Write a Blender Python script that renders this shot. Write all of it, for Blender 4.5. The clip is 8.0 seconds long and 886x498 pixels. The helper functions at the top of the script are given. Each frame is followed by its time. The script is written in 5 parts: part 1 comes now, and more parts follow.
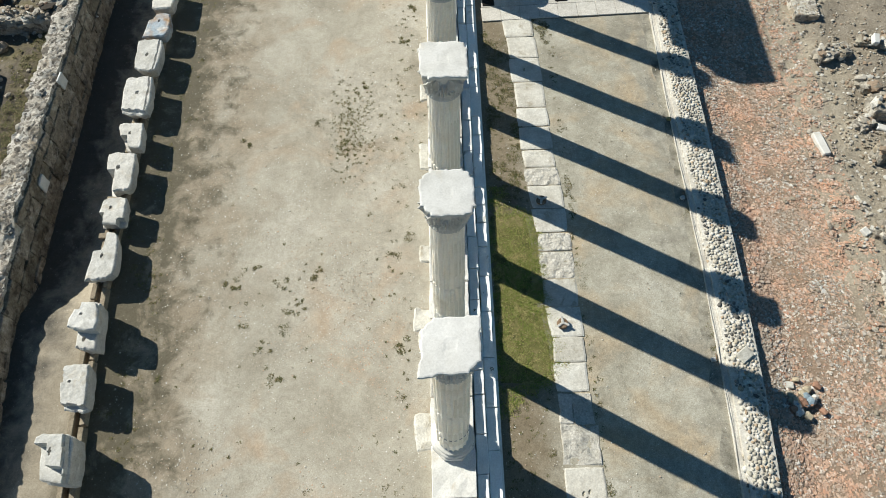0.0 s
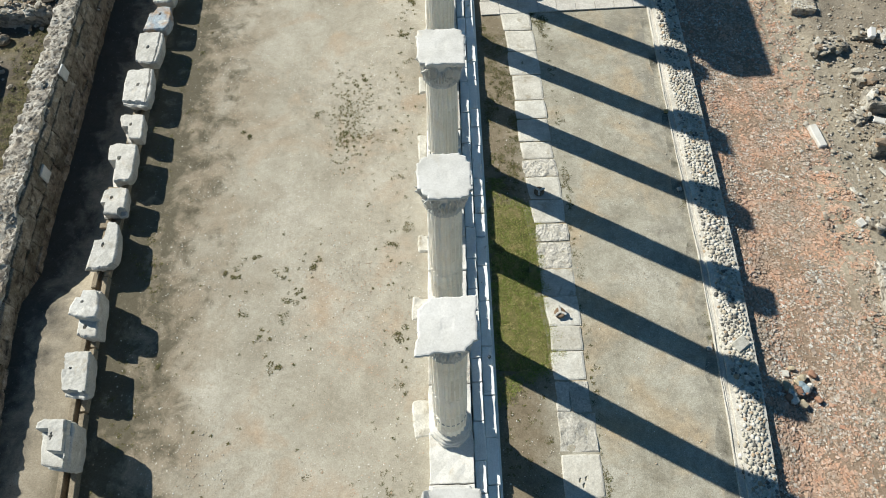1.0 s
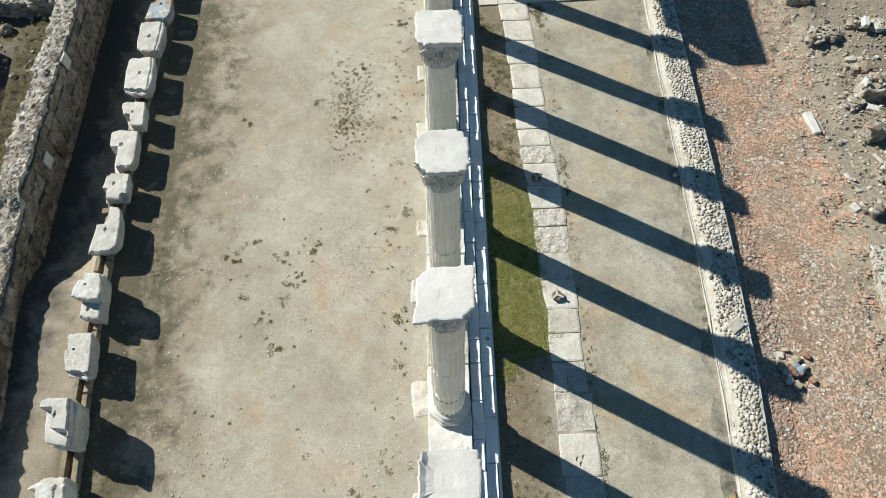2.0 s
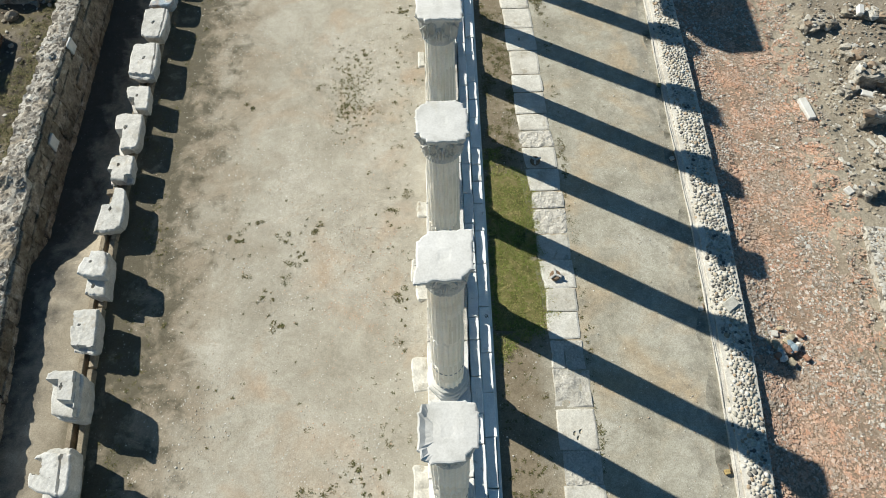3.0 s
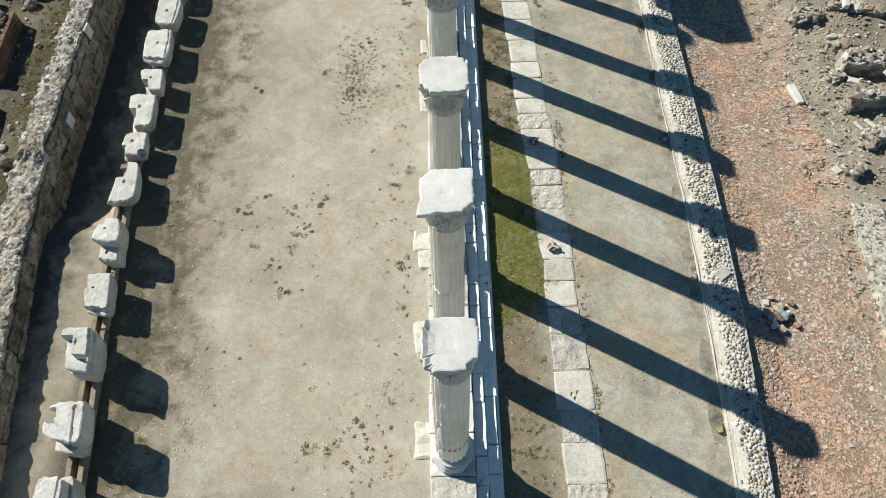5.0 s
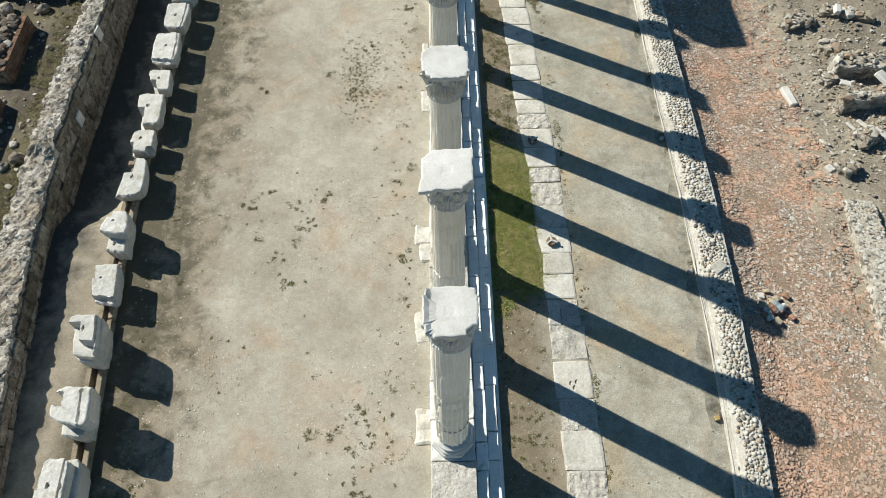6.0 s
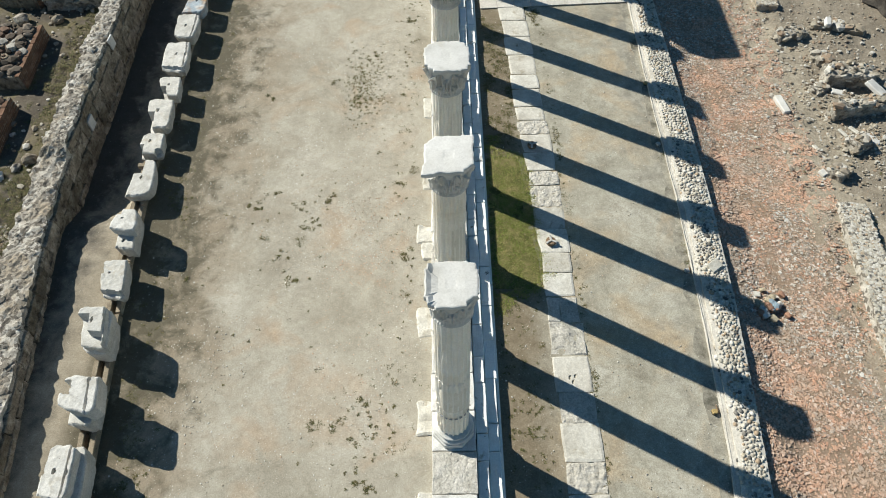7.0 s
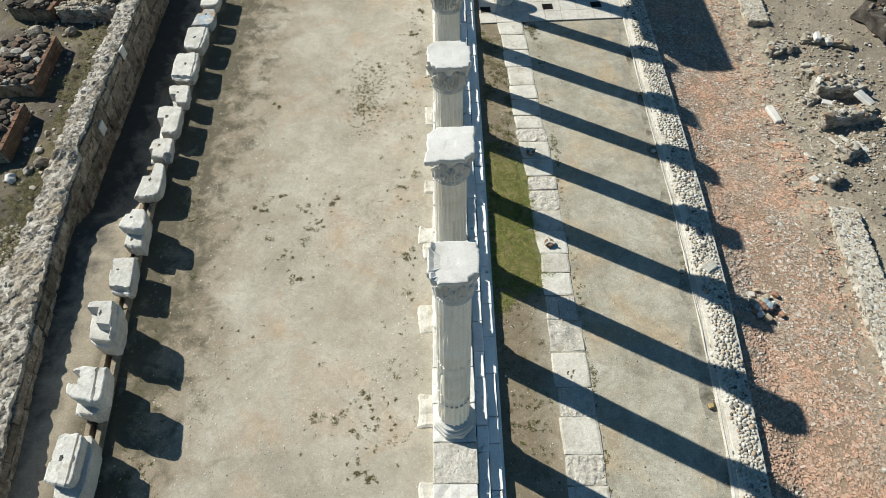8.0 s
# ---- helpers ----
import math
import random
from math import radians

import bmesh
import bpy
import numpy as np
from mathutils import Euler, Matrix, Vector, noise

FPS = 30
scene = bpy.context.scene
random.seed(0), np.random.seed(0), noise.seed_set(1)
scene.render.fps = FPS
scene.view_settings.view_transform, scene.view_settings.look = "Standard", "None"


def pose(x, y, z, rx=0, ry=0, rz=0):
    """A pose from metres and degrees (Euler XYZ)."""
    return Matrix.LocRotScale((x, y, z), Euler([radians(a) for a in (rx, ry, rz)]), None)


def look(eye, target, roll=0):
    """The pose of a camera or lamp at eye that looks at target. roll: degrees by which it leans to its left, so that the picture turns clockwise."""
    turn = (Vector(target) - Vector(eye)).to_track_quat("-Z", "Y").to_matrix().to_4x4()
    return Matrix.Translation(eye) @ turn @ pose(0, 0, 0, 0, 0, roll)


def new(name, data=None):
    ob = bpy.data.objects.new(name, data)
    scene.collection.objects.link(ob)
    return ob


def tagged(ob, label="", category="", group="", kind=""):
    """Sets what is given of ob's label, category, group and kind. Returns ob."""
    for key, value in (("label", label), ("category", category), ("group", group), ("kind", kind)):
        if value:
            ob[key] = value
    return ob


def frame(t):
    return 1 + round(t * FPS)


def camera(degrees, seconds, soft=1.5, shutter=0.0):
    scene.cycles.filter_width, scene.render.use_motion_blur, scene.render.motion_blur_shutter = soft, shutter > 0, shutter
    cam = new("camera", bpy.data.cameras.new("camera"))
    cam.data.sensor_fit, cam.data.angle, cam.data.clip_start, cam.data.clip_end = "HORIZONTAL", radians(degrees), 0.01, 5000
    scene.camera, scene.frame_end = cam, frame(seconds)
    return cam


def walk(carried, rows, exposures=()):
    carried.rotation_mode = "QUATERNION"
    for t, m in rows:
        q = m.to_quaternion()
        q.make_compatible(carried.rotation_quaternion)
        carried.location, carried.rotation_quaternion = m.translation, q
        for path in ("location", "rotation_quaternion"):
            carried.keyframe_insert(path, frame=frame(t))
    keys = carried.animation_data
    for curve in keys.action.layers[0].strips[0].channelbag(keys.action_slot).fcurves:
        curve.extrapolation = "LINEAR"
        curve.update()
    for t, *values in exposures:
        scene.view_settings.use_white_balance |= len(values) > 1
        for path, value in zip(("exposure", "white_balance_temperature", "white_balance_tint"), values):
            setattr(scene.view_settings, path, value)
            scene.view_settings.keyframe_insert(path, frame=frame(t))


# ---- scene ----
cam = camera(68.7, 8.0, 0.95)
PATH = [
    (0, (-0.012, 0.06, 13.416), (-0.025, 1.002, 11.652), -2.2),
    (0.5, (0.014, -0.058, 13.404), (0.0, 0.884, 11.64), -2.3),
    (1, (0.029, -0.221, 13.396), (0.015, 0.723, 11.634), -2.2),
    (1.5, (0.037, -0.419, 13.378), (0.025, 0.528, 11.616), -2.2),
    (3, (0.035, -1.21, 13.319), (0.023, -0.257, 11.561), -2.1),
    (3.5, (0.024, -1.521, 13.294), (0.013, -0.558, 11.541), -2.0),
    (4, (0.01, -1.85, 13.264), (0.0, -0.872, 11.519), -1.9),
    (4.5, (-0.002, -2.187, 13.223), (-0.013, -1.193, 11.488), -1.9),
    (6, (-0.023, -3.199, 13.108), (-0.036, -2.134, 11.415), -1.8),
    (6.5, (-0.029, -3.555, 13.073), (-0.043, -2.458, 11.401), -1.8),
    (7, (-0.04, -3.926, 13.016), (-0.055, -2.794, 11.367), -1.7),
    (7.5, (-0.074, -4.3, 12.969), (-0.086, -3.134, 11.345), -1.5),
    (8, (-0.086, -4.656, 12.947), (-0.098, -3.459, 11.345), -1.4),
]
walk(cam, [(t, look(eye, target, roll)) for t, eye, target, roll in PATH], [(0, 0.42, 6420, 7), (8, 0.42, 6420, 7)])


# ---- light ----
SUN = Vector((-1.13, 0.661, 1.0)).normalized()
world = bpy.data.worlds.new("sky")
scene.world = world
world.use_nodes = True
wn = world.node_tree
sky = wn.nodes.new("ShaderNodeTexSky")
sky.sky_type, sky.sun_disc = "NISHITA", False
sky.sun_elevation, sky.sun_rotation = math.asin(SUN.z), math.atan2(SUN.x, SUN.y)
wn.nodes["Background"].inputs[1].default_value = 0.043
sky.ozone_density, sky.dust_density, sky.air_density = 3.0, 0.3, 1.0
blue = wn.nodes.new("ShaderNodeMix")
blue.data_type, blue.blend_type = "RGBA", "MULTIPLY"
blue.inputs[0].default_value, blue.inputs[7].default_value = 1.0, (0.68, 1.08, 1.18, 1)
wn.links.new(sky.outputs[0], blue.inputs[6])
wn.links.new(blue.outputs[2], wn.nodes["Background"].inputs[0])
sun = new("sun", bpy.data.lights.new("sun", "SUN"))
sun.data.energy, sun.data.angle, sun.data.color = 5.0, radians(0.5), (1.0, 0.955, 0.855)
sun.matrix_world = look(SUN * 60, (0, 0, 0))


# ---- materials ----
def mat(name, cols, scale=1.0, fine=30.0, rough=0.9, bump=0.3, depth=0.01, spots=(), vary=0.0, island=None, patch=None, metal=0.0, single=False, mottle=0.35, zones=(), gritty=0.75):
    """Stone, soil and timber: a colour ramp over broad noise, fine grain, optional spots and patches in world metres."""
    m = bpy.data.materials.new(name)
    m.use_nodes = True
    nt = m.node_tree
    N, L = nt.nodes, nt.links
    bsdf = N["Principled BSDF"]
    bsdf.inputs["Roughness"].default_value = rough
    bsdf.inputs["Metallic"].default_value = metal
    bsdf.inputs["Specular IOR Level"].default_value = 0.25
    geo = N.new("ShaderNodeNewGeometry")

    def noise_tex(s, detail=5, dist=0.0, ro=0.6):
        n = N.new("ShaderNodeTexNoise")
        n.inputs["Scale"].default_value, n.inputs["Detail"].default_value = s, detail
        n.inputs["Roughness"].default_value, n.inputs["Distortion"].default_value = ro, dist
        L.new(geo.outputs["Position"], n.inputs["Vector"])
        return n

    def ramp(fac, stops):
        r = N.new("ShaderNodeValToRGB")
        while len(r.color_ramp.elements) < len(stops):
            r.color_ramp.elements.new(0.5)
        for e, (p, c) in zip(r.color_ramp.elements, stops):
            e.position, e.color = p, (*c, 1)
        L.new(fac, r.inputs[0])
        return r.outputs[0]

    def mix(kind, fac, a, b):
        x = N.new("ShaderNodeMix")
        x.data_type, x.blend_type = "RGBA", kind
        for v, k in ((fac, 0), (a, 6), (b, 7)):
            if isinstance(v, (int, float)):
                x.inputs[k].default_value = v
            elif isinstance(v, tuple):
                x.inputs[k].default_value = (*v, 1)
            else:
                L.new(v, x.inputs[k])
        return x.outputs[2]

    big = noise_tex(scale, 6, 0.3)
    if island:
        src = N.new("ShaderNodeObjectInfo").outputs["Random"] if single else geo.outputs["Random Per Island"]
        n = len(island)
        colour = ramp(src, [(i / n, c) for i, c in enumerate(island)])
        colour.node.color_ramp.interpolation = "CONSTANT"
        colour = mix("MULTIPLY", 0.35, colour, ramp(big.outputs[0], [(0.3, (0.5, 0.5, 0.5)), (0.7, (1, 1, 1))]))
    else:
        k = len(cols)
        colour = ramp(big.outputs[0], [(0.3 + 0.4 * i / max(1, k - 1), c) for i, c in enumerate(cols)])
    for pc, ps, lo, hi, *most in patch if isinstance(patch, list) else [patch] if patch else []:
        pf = noise_tex(ps, 4, 0.6)
        colour = mix("MIX", ramp(pf.outputs[0], [(lo, (0, 0, 0)), (hi, (most[0] if most else 1,) * 3)]), colour, pc)
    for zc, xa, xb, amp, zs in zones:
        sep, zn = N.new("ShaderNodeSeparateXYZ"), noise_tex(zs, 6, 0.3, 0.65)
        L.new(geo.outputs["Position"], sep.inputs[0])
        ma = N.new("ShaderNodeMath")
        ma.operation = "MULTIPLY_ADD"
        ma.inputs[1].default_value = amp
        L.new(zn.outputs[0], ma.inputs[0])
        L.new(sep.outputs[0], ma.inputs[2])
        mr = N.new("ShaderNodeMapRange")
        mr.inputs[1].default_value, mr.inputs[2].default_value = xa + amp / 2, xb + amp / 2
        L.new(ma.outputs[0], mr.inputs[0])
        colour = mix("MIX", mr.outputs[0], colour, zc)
    if mottle:
        mo = noise_tex(max(2.2, scale * 5), 7, 0.5, 0.7)
        colour = mix("MULTIPLY", mottle * 2, colour, ramp(mo.outputs[0], [(0.33, (0.74, 0.72, 0.69)), (0.62, (1.04, 1.04, 1.04))]))
        mo2 = noise_tex(max(2.2, scale * 5) * 4.3, 6, 0.3, 0.75)
        colour = mix("MULTIPLY", mottle * 1.3, colour, ramp(mo2.outputs[0], [(0.36, (0.72, 0.70, 0.67)), (0.6, (1.05, 1.05, 1.05))]))
    grain = noise_tex(fine, 6, 0.0, 0.75)
    colour = mix("MULTIPLY", gritty, colour, ramp(grain.outputs[0], [(0.3, (0.5, 0.48, 0.45)), (0.6, (1.08, 1.07, 1.06))]))
    for sc, ss, thr in spots:
        v = N.new("ShaderNodeTexVoronoi")
        v.inputs["Scale"].default_value = ss
        L.new(geo.outputs["Position"], v.inputs["Vector"])
        colour = mix("MIX", ramp(v.outputs["Distance"], [(thr * 0.7, (1, 1, 1)), (thr, (0, 0, 0))]), colour, sc)
    if vary:
        info = N.new("ShaderNodeObjectInfo")
        colour = mix("MULTIPLY", 1.0, colour, ramp(info.outputs["Random"], [(0, (1 - vary, 1 - vary, 1 - vary * 1.1)), (0.5, (1, 0.985, 0.96)), (1, (1 + vary * 0.4,) * 3)]))
    L.new(colour, bsdf.inputs["Base Color"])
    bp = N.new("ShaderNodeBump")
    bp.inputs["Strength"].default_value, bp.inputs["Distance"].default_value = bump, depth
    mid = noise_tex(fine * 0.35, 6, 0.2, 0.7)
    L.new(mid.outputs[0], bp.inputs["Height"])
    L.new(bp.outputs[0], bsdf.inputs["Normal"])
    return m


# Last zone paints the west wall's shade into the soil at its foot.
COURT = mat("court_dirt_and_wall_shade", [(0.33, 0.30, 0.24), (0.44, 0.41, 0.34), (0.51, 0.48, 0.41)], 0.45, 34, 0.95, 0.5, 0.014, mottle=0.3, gritty=0.6,
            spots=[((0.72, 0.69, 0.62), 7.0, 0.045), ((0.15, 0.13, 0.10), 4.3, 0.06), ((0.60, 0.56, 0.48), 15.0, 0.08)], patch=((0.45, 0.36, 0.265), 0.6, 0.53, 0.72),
            # second zone: dark soil blotches, darkened further to deepen the blocks' shadows
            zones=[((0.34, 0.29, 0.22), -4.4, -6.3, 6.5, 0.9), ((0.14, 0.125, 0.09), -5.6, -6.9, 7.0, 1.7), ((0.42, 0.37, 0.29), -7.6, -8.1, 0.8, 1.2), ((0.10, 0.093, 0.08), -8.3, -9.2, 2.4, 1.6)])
WALK = mat("walk_dirt", [(0.31, 0.29, 0.235), (0.43, 0.41, 0.34), (0.51, 0.49, 0.42)], 0.7, 32, 0.95, 0.5, 0.014, mottle=0.42,
           spots=[((0.62, 0.6, 0.53), 9.0, 0.075), ((0.15, 0.14, 0.11), 6.0, 0.06)], patch=((0.49, 0.40, 0.28), 0.5, 0.48, 0.66),
           zones=[((0.29, 0.275, 0.235), 5.0, 6.6, 5.5, 1.9), ((0.25, 0.21, 0.15), 2.6, 1.7, 1.6, 1.5)])
WALK_EDGE = mat("damp_earth", [(0.13, 0.125, 0.10), (0.30, 0.285, 0.24), (0.41, 0.39, 0.325), (0.47, 0.45, 0.38)], 1.9, 30, 0.95, 0.5, 0.014, mottle=0.5,
                spots=[((0.5, 0.48, 0.42), 9.0, 0.07)])
SOIL = mat("ruin_soil", [(0.15, 0.13, 0.10), (0.27, 0.24, 0.19), (0.44, 0.40, 0.325)], 0.9, 22, 0.97, 0.8, 0.035, mottle=0.5,
           spots=[((0.45, 0.42, 0.36), 8.0, 0.1), ((0.5, 0.47, 0.41), 19.0, 0.15)], patch=((0.46, 0.41, 0.325), 0.8, 0.5, 0.64),
           zones=[((0.41, 0.365, 0.29), 9.2, 10.0, 2.4, 0.9), ((0.29, 0.255, 0.205), 10.6, 11.7, 3.2, 0.8), ((0.36, 0.27, 0.20), 9.9, 8.7, 2.6, 0.9)])
WESTSOIL = mat("west_soil", [(0.085, 0.075, 0.06), (0.14, 0.12, 0.095), (0.22, 0.195, 0.155)], 0.7, 22, 0.97, 0.7, 0.03, mottle=0.5,
               spots=[((0.42, 0.4, 0.36), 7.0, 0.08)], patch=((0.19, 0.165, 0.095), 1.1, 0.46, 0.66))
MARBLE = mat("white_marble", [(0.53, 0.52, 0.49), (0.655, 0.645, 0.62), (0.715, 0.705, 0.685)], 2.2, 35, 0.7, 0.4, 0.008, vary=0.05, mottle=0.08, gritty=0.3,
             patch=((0.62, 0.575, 0.49), 2.5, 0.62, 0.8))
BLOCKM = mat("pitted_white_marble", [(0.46, 0.45, 0.42), (0.61, 0.60, 0.57), (0.68, 0.67, 0.645)], 3.0, 30, 0.75, 0.7, 0.015, vary=0.1, mottle=0.2, gritty=0.45,
             patch=((0.50, 0.46, 0.39), 3.2, 0.56, 0.74), spots=[((0.24, 0.22, 0.19), 6.5, 0.055)])
SHAFT = mat("weathered_marble", [(0.90, 0.83, 0.71), (0.95, 0.905, 0.82), (0.97, 0.94, 0.88)], 1.6, 30, 0.7, 0.4, 0.01, vary=0.04, mottle=0.08, gritty=0.25,
            patch=((0.78, 0.72, 0.62), 1.3, 0.58, 0.78))
FILL = mat("restoration_mortar", [(0.78, 0.72, 0.61), (0.85, 0.79, 0.68), (0.89, 0.84, 0.74)], 2.5, 40, 0.85, 0.3, 0.006, mottle=0.1, gritty=0.3)
GREYSTOP = mat("grey_stop_stone", [(0.30, 0.32, 0.34), (0.38, 0.40, 0.42), (0.46, 0.48, 0.49)], 8.0, 40, 0.8, 0.3, 0.005)
# Duller copy of the step marble, for the blocks in full sun.
STYLO = mat("platform_marble", [(0.60, 0.59, 0.56), (0.72, 0.715, 0.69), (0.78, 0.775, 0.75)], 2.2, 30, 0.7, 0.4, 0.01, vary=0.08, mottle=0.18, gritty=0.4,
            patch=((0.58, 0.53, 0.45), 2.6, 0.6, 0.76), spots=[((0.3, 0.27, 0.22), 3.4, 0.05)])
# Paler copy of platform_marble, lifts the shaded steps; dark spots stand for dowel holes.
STEPM = mat("step_marble", [(0.78, 0.79, 0.78), (0.90, 0.91, 0.90), (0.94, 0.94, 0.93)], 2.0, 30, 0.65, 0.4, 0.012, vary=0.12, mottle=0.1, gritty=0.25,
            patch=((0.44, 0.40, 0.33), 2.8, 0.62, 0.74), spots=[((0.16, 0.14, 0.11), 3.0, 0.05)])
ROUGHM = mat("pitted_marble", [(0.48, 0.46, 0.41), (0.62, 0.60, 0.55), (0.72, 0.70, 0.66)], 5.0, 22, 0.8, 1.0, 0.05, vary=0.1, mottle=0.4)
SLAB = mat("paving_marble", [(0.50, 0.48, 0.43), (0.62, 0.605, 0.555), (0.69, 0.68, 0.635)], 2.0, 28, 0.75, 0.5, 0.014, vary=0.16, mottle=0.28, gritty=0.55,
           patch=((0.42, 0.385, 0.315), 3.0, 0.56, 0.7), spots=[((0.18, 0.16, 0.12), 5.0, 0.05)])
MORTAR = mat("lime_mortar", [(0.52, 0.49, 0.43), (0.64, 0.61, 0.55), (0.72, 0.70, 0.64)], 2.0, 30, 0.95, 0.7, 0.02, mottle=0.3, gritty=0.6)
COBBLES = [(0.62, 0.59, 0.51), (0.46, 0.43, 0.37), (0.72, 0.70, 0.65), (0.55, 0.49, 0.39), (0.76, 0.74, 0.69), (0.15, 0.145, 0.135), (0.56, 0.53, 0.45), (0.50, 0.39, 0.28), (0.67, 0.63, 0.55), (0.28, 0.265, 0.24), (0.64, 0.61, 0.54), (0.52, 0.48, 0.41)]
COBBLE = mat("cobble_stone", [(0.4,) * 3], 6.0, 40, 0.85, 0.4, 0.008, island=COBBLES)
COBBLE_ONE = mat("cobble_single", [(0.4,) * 3], 6.0, 40, 0.85, 0.4, 0.008, island=COBBLES, single=True)
SHARD = mat("terracotta_shards", [(0.4,) * 3], 3.0, 40, 0.9, 0.4, 0.006, patch=[((0.68, 0.41, 0.28), 0.75, 0.47, 0.62, 0.6), ((0.44, 0.38, 0.31), 1.15, 0.54, 0.64, 0.6)], gritty=0.5,
            island=[(0.60, 0.39, 0.28), (0.54, 0.47, 0.40), (0.66, 0.48, 0.36), (0.36, 0.31, 0.26), (0.70, 0.65, 0.57), (0.57, 0.32, 0.22), (0.46, 0.41, 0.36), (0.64, 0.53, 0.43), (0.80, 0.78, 0.73), (0.55, 0.40, 0.30), (0.30, 0.26, 0.22), (0.66, 0.60, 0.53), (0.50, 0.42, 0.34), (0.65, 0.44, 0.32)])
RUBBLE = mat("rubble_stone", [(0.4,) * 3], 4.0, 30, 0.95, 0.6, 0.015,
             island=[(0.40, 0.365, 0.30), (0.48, 0.44, 0.37), (0.34, 0.30, 0.245), (0.56, 0.52, 0.45), (0.43, 0.37, 0.285), (0.66, 0.64, 0.59), (0.42, 0.32, 0.235)])
DARKRUB = mat("grey_rubble", [(0.4,) * 3], 4.0, 30, 0.95, 0.6, 0.015,
              island=[(0.11, 0.09, 0.072), (0.18, 0.15, 0.12), (0.14, 0.115, 0.09), (0.26, 0.22, 0.18), (0.08, 0.068, 0.056), (0.20, 0.135, 0.10), (0.46, 0.44, 0.40), (0.16, 0.125, 0.10)])
DARKCORE = mat("dark_rough_mass", [(0.06, 0.055, 0.05), (0.10, 0.09, 0.08), (0.17, 0.155, 0.135)], 2.2, 18, 0.95, 0.9, 0.05, mottle=0.5)
ASHLAR = mat("tan_ashlar", [(0.20, 0.17, 0.135), (0.34, 0.295, 0.235), (0.54, 0.50, 0.43)], 3.5, 18, 0.95, 0.9, 0.05, vary=0.4, mottle=0.5,
             patch=((0.13, 0.11, 0.09), 4.5, 0.52, 0.66))
WALLTOP = mat("wall_top_rubble", [(0.27, 0.245, 0.205), (0.43, 0.40, 0.35), (0.60, 0.575, 0.52)], 3.2, 14, 0.95, 1.0, 0.06, mottle=0.5,
              patch=((0.20, 0.18, 0.155), 5.0, 0.54, 0.62))
TOPMORTAR = mat("eroded_mortar", [(0.34, 0.31, 0.265), (0.56, 0.53, 0.475), (0.72, 0.70, 0.655)], 1.7, 16, 0.95, 0.8, 0.04, mottle=0.5,
                patch=[((0.40, 0.345, 0.27), 1.3, 0.52, 0.64), ((0.19, 0.17, 0.145), 6.5, 0.51, 0.58)])
EMBED = mat("embedded_stone", [(0.4,) * 3], 5.0, 24, 0.95, 0.8, 0.02, island=[(0.19, 0.175, 0.15), (0.29, 0.265, 0.225), (0.23, 0.21, 0.18), (0.38, 0.355, 0.31), (0.14, 0.13, 0.115), (0.33, 0.30, 0.255)])
BRICKM = mat("orange_brick", [(0.15, 0.085, 0.055), (0.22, 0.125, 0.08), (0.31, 0.20, 0.14)], 4.0, 35, 0.9, 0.4, 0.008, vary=0.25)
TIMBER = mat("weathered_timber", [(0.24, 0.20, 0.15), (0.34, 0.29, 0.22), (0.43, 0.38, 0.30)], 5.0, 40, 0.85, 0.5, 0.008, vary=0.2)
TILE = mat("pale_tile", [(0.56, 0.54, 0.50), (0.66, 0.64, 0.60), (0.72, 0.70, 0.66)], 1.2, 30, 0.7, 0.25, 0.005, vary=0.07)
IRON = mat("dark_iron", [(0.03, 0.03, 0.03), (0.05, 0.045, 0.04), (0.09, 0.07, 0.05)], 8.0, 60, 0.6, 0.3, 0.003, metal=0.7)
RUST = mat("brown_iron", [(0.16, 0.10, 0.06), (0.24, 0.16, 0.10), (0.34, 0.26, 0.19)], 14.0, 60, 0.8, 0.4, 0.003)
CABLE = mat("pale_cable", [(0.5, 0.48, 0.44), (0.58, 0.56, 0.52)], 5.0, 30, 0.6, 0.1, 0.002)
LAMPM = mat("lamp_housing", [(0.5, 0.49, 0.46), (0.62, 0.61, 0.58)], 6.0, 30, 0.5, 0.1, 0.002)
OCHRE = mat("ochre_housing", [(0.42, 0.30, 0.12), (0.5, 0.38, 0.18)], 6.0, 30, 0.6, 0.1, 0.002)
STAINED = mat("stained_stone", [(0.48, 0.30, 0.15), (0.40, 0.46, 0.52), (0.36, 0.48, 0.58)], 1.9, 30, 0.75, 0.5, 0.012, patch=((0.70, 0.69, 0.66), 2.6, 0.55, 0.66))
PEBBLE = mat("pale_pebbles", [(0.4,) * 3], 5.0, 40, 0.85, 0.2, 0.004,
             island=[(0.72, 0.70, 0.64), (0.62, 0.59, 0.52), (0.54, 0.50, 0.42), (0.80, 0.79, 0.75), (0.46, 0.41, 0.33), (0.58, 0.44, 0.33), (0.7, 0.67, 0.6)])
GRASS = mat("short_grass", [(0.4,) * 3], 1.5, 20, 0.8, 0.1, 0.002, patch=((0.44, 0.38, 0.17), 3.4, 0.5, 0.68), mottle=0.55, gritty=0.4,
            island=[(0.18, 0.25, 0.045), (0.25, 0.32, 0.06), (0.36, 0.36, 0.12), (0.20, 0.28, 0.05), (0.46, 0.39, 0.19), (0.28, 0.28, 0.085)])
WEED = mat("dry_weed", [(0.4,) * 3], 1.5, 20, 0.85, 0.1, 0.002,
           island=[(0.13, 0.135, 0.05), (0.19, 0.165, 0.08), (0.10, 0.105, 0.04), (0.26, 0.21, 0.12), (0.12, 0.13, 0.045), (0.17, 0.145, 0.075)])
TURF = mat("turf_soil", [(0.09, 0.095, 0.03), (0.16, 0.155, 0.055), (0.29, 0.235, 0.125)], 3.6, 26, 0.95, 0.5, 0.012)


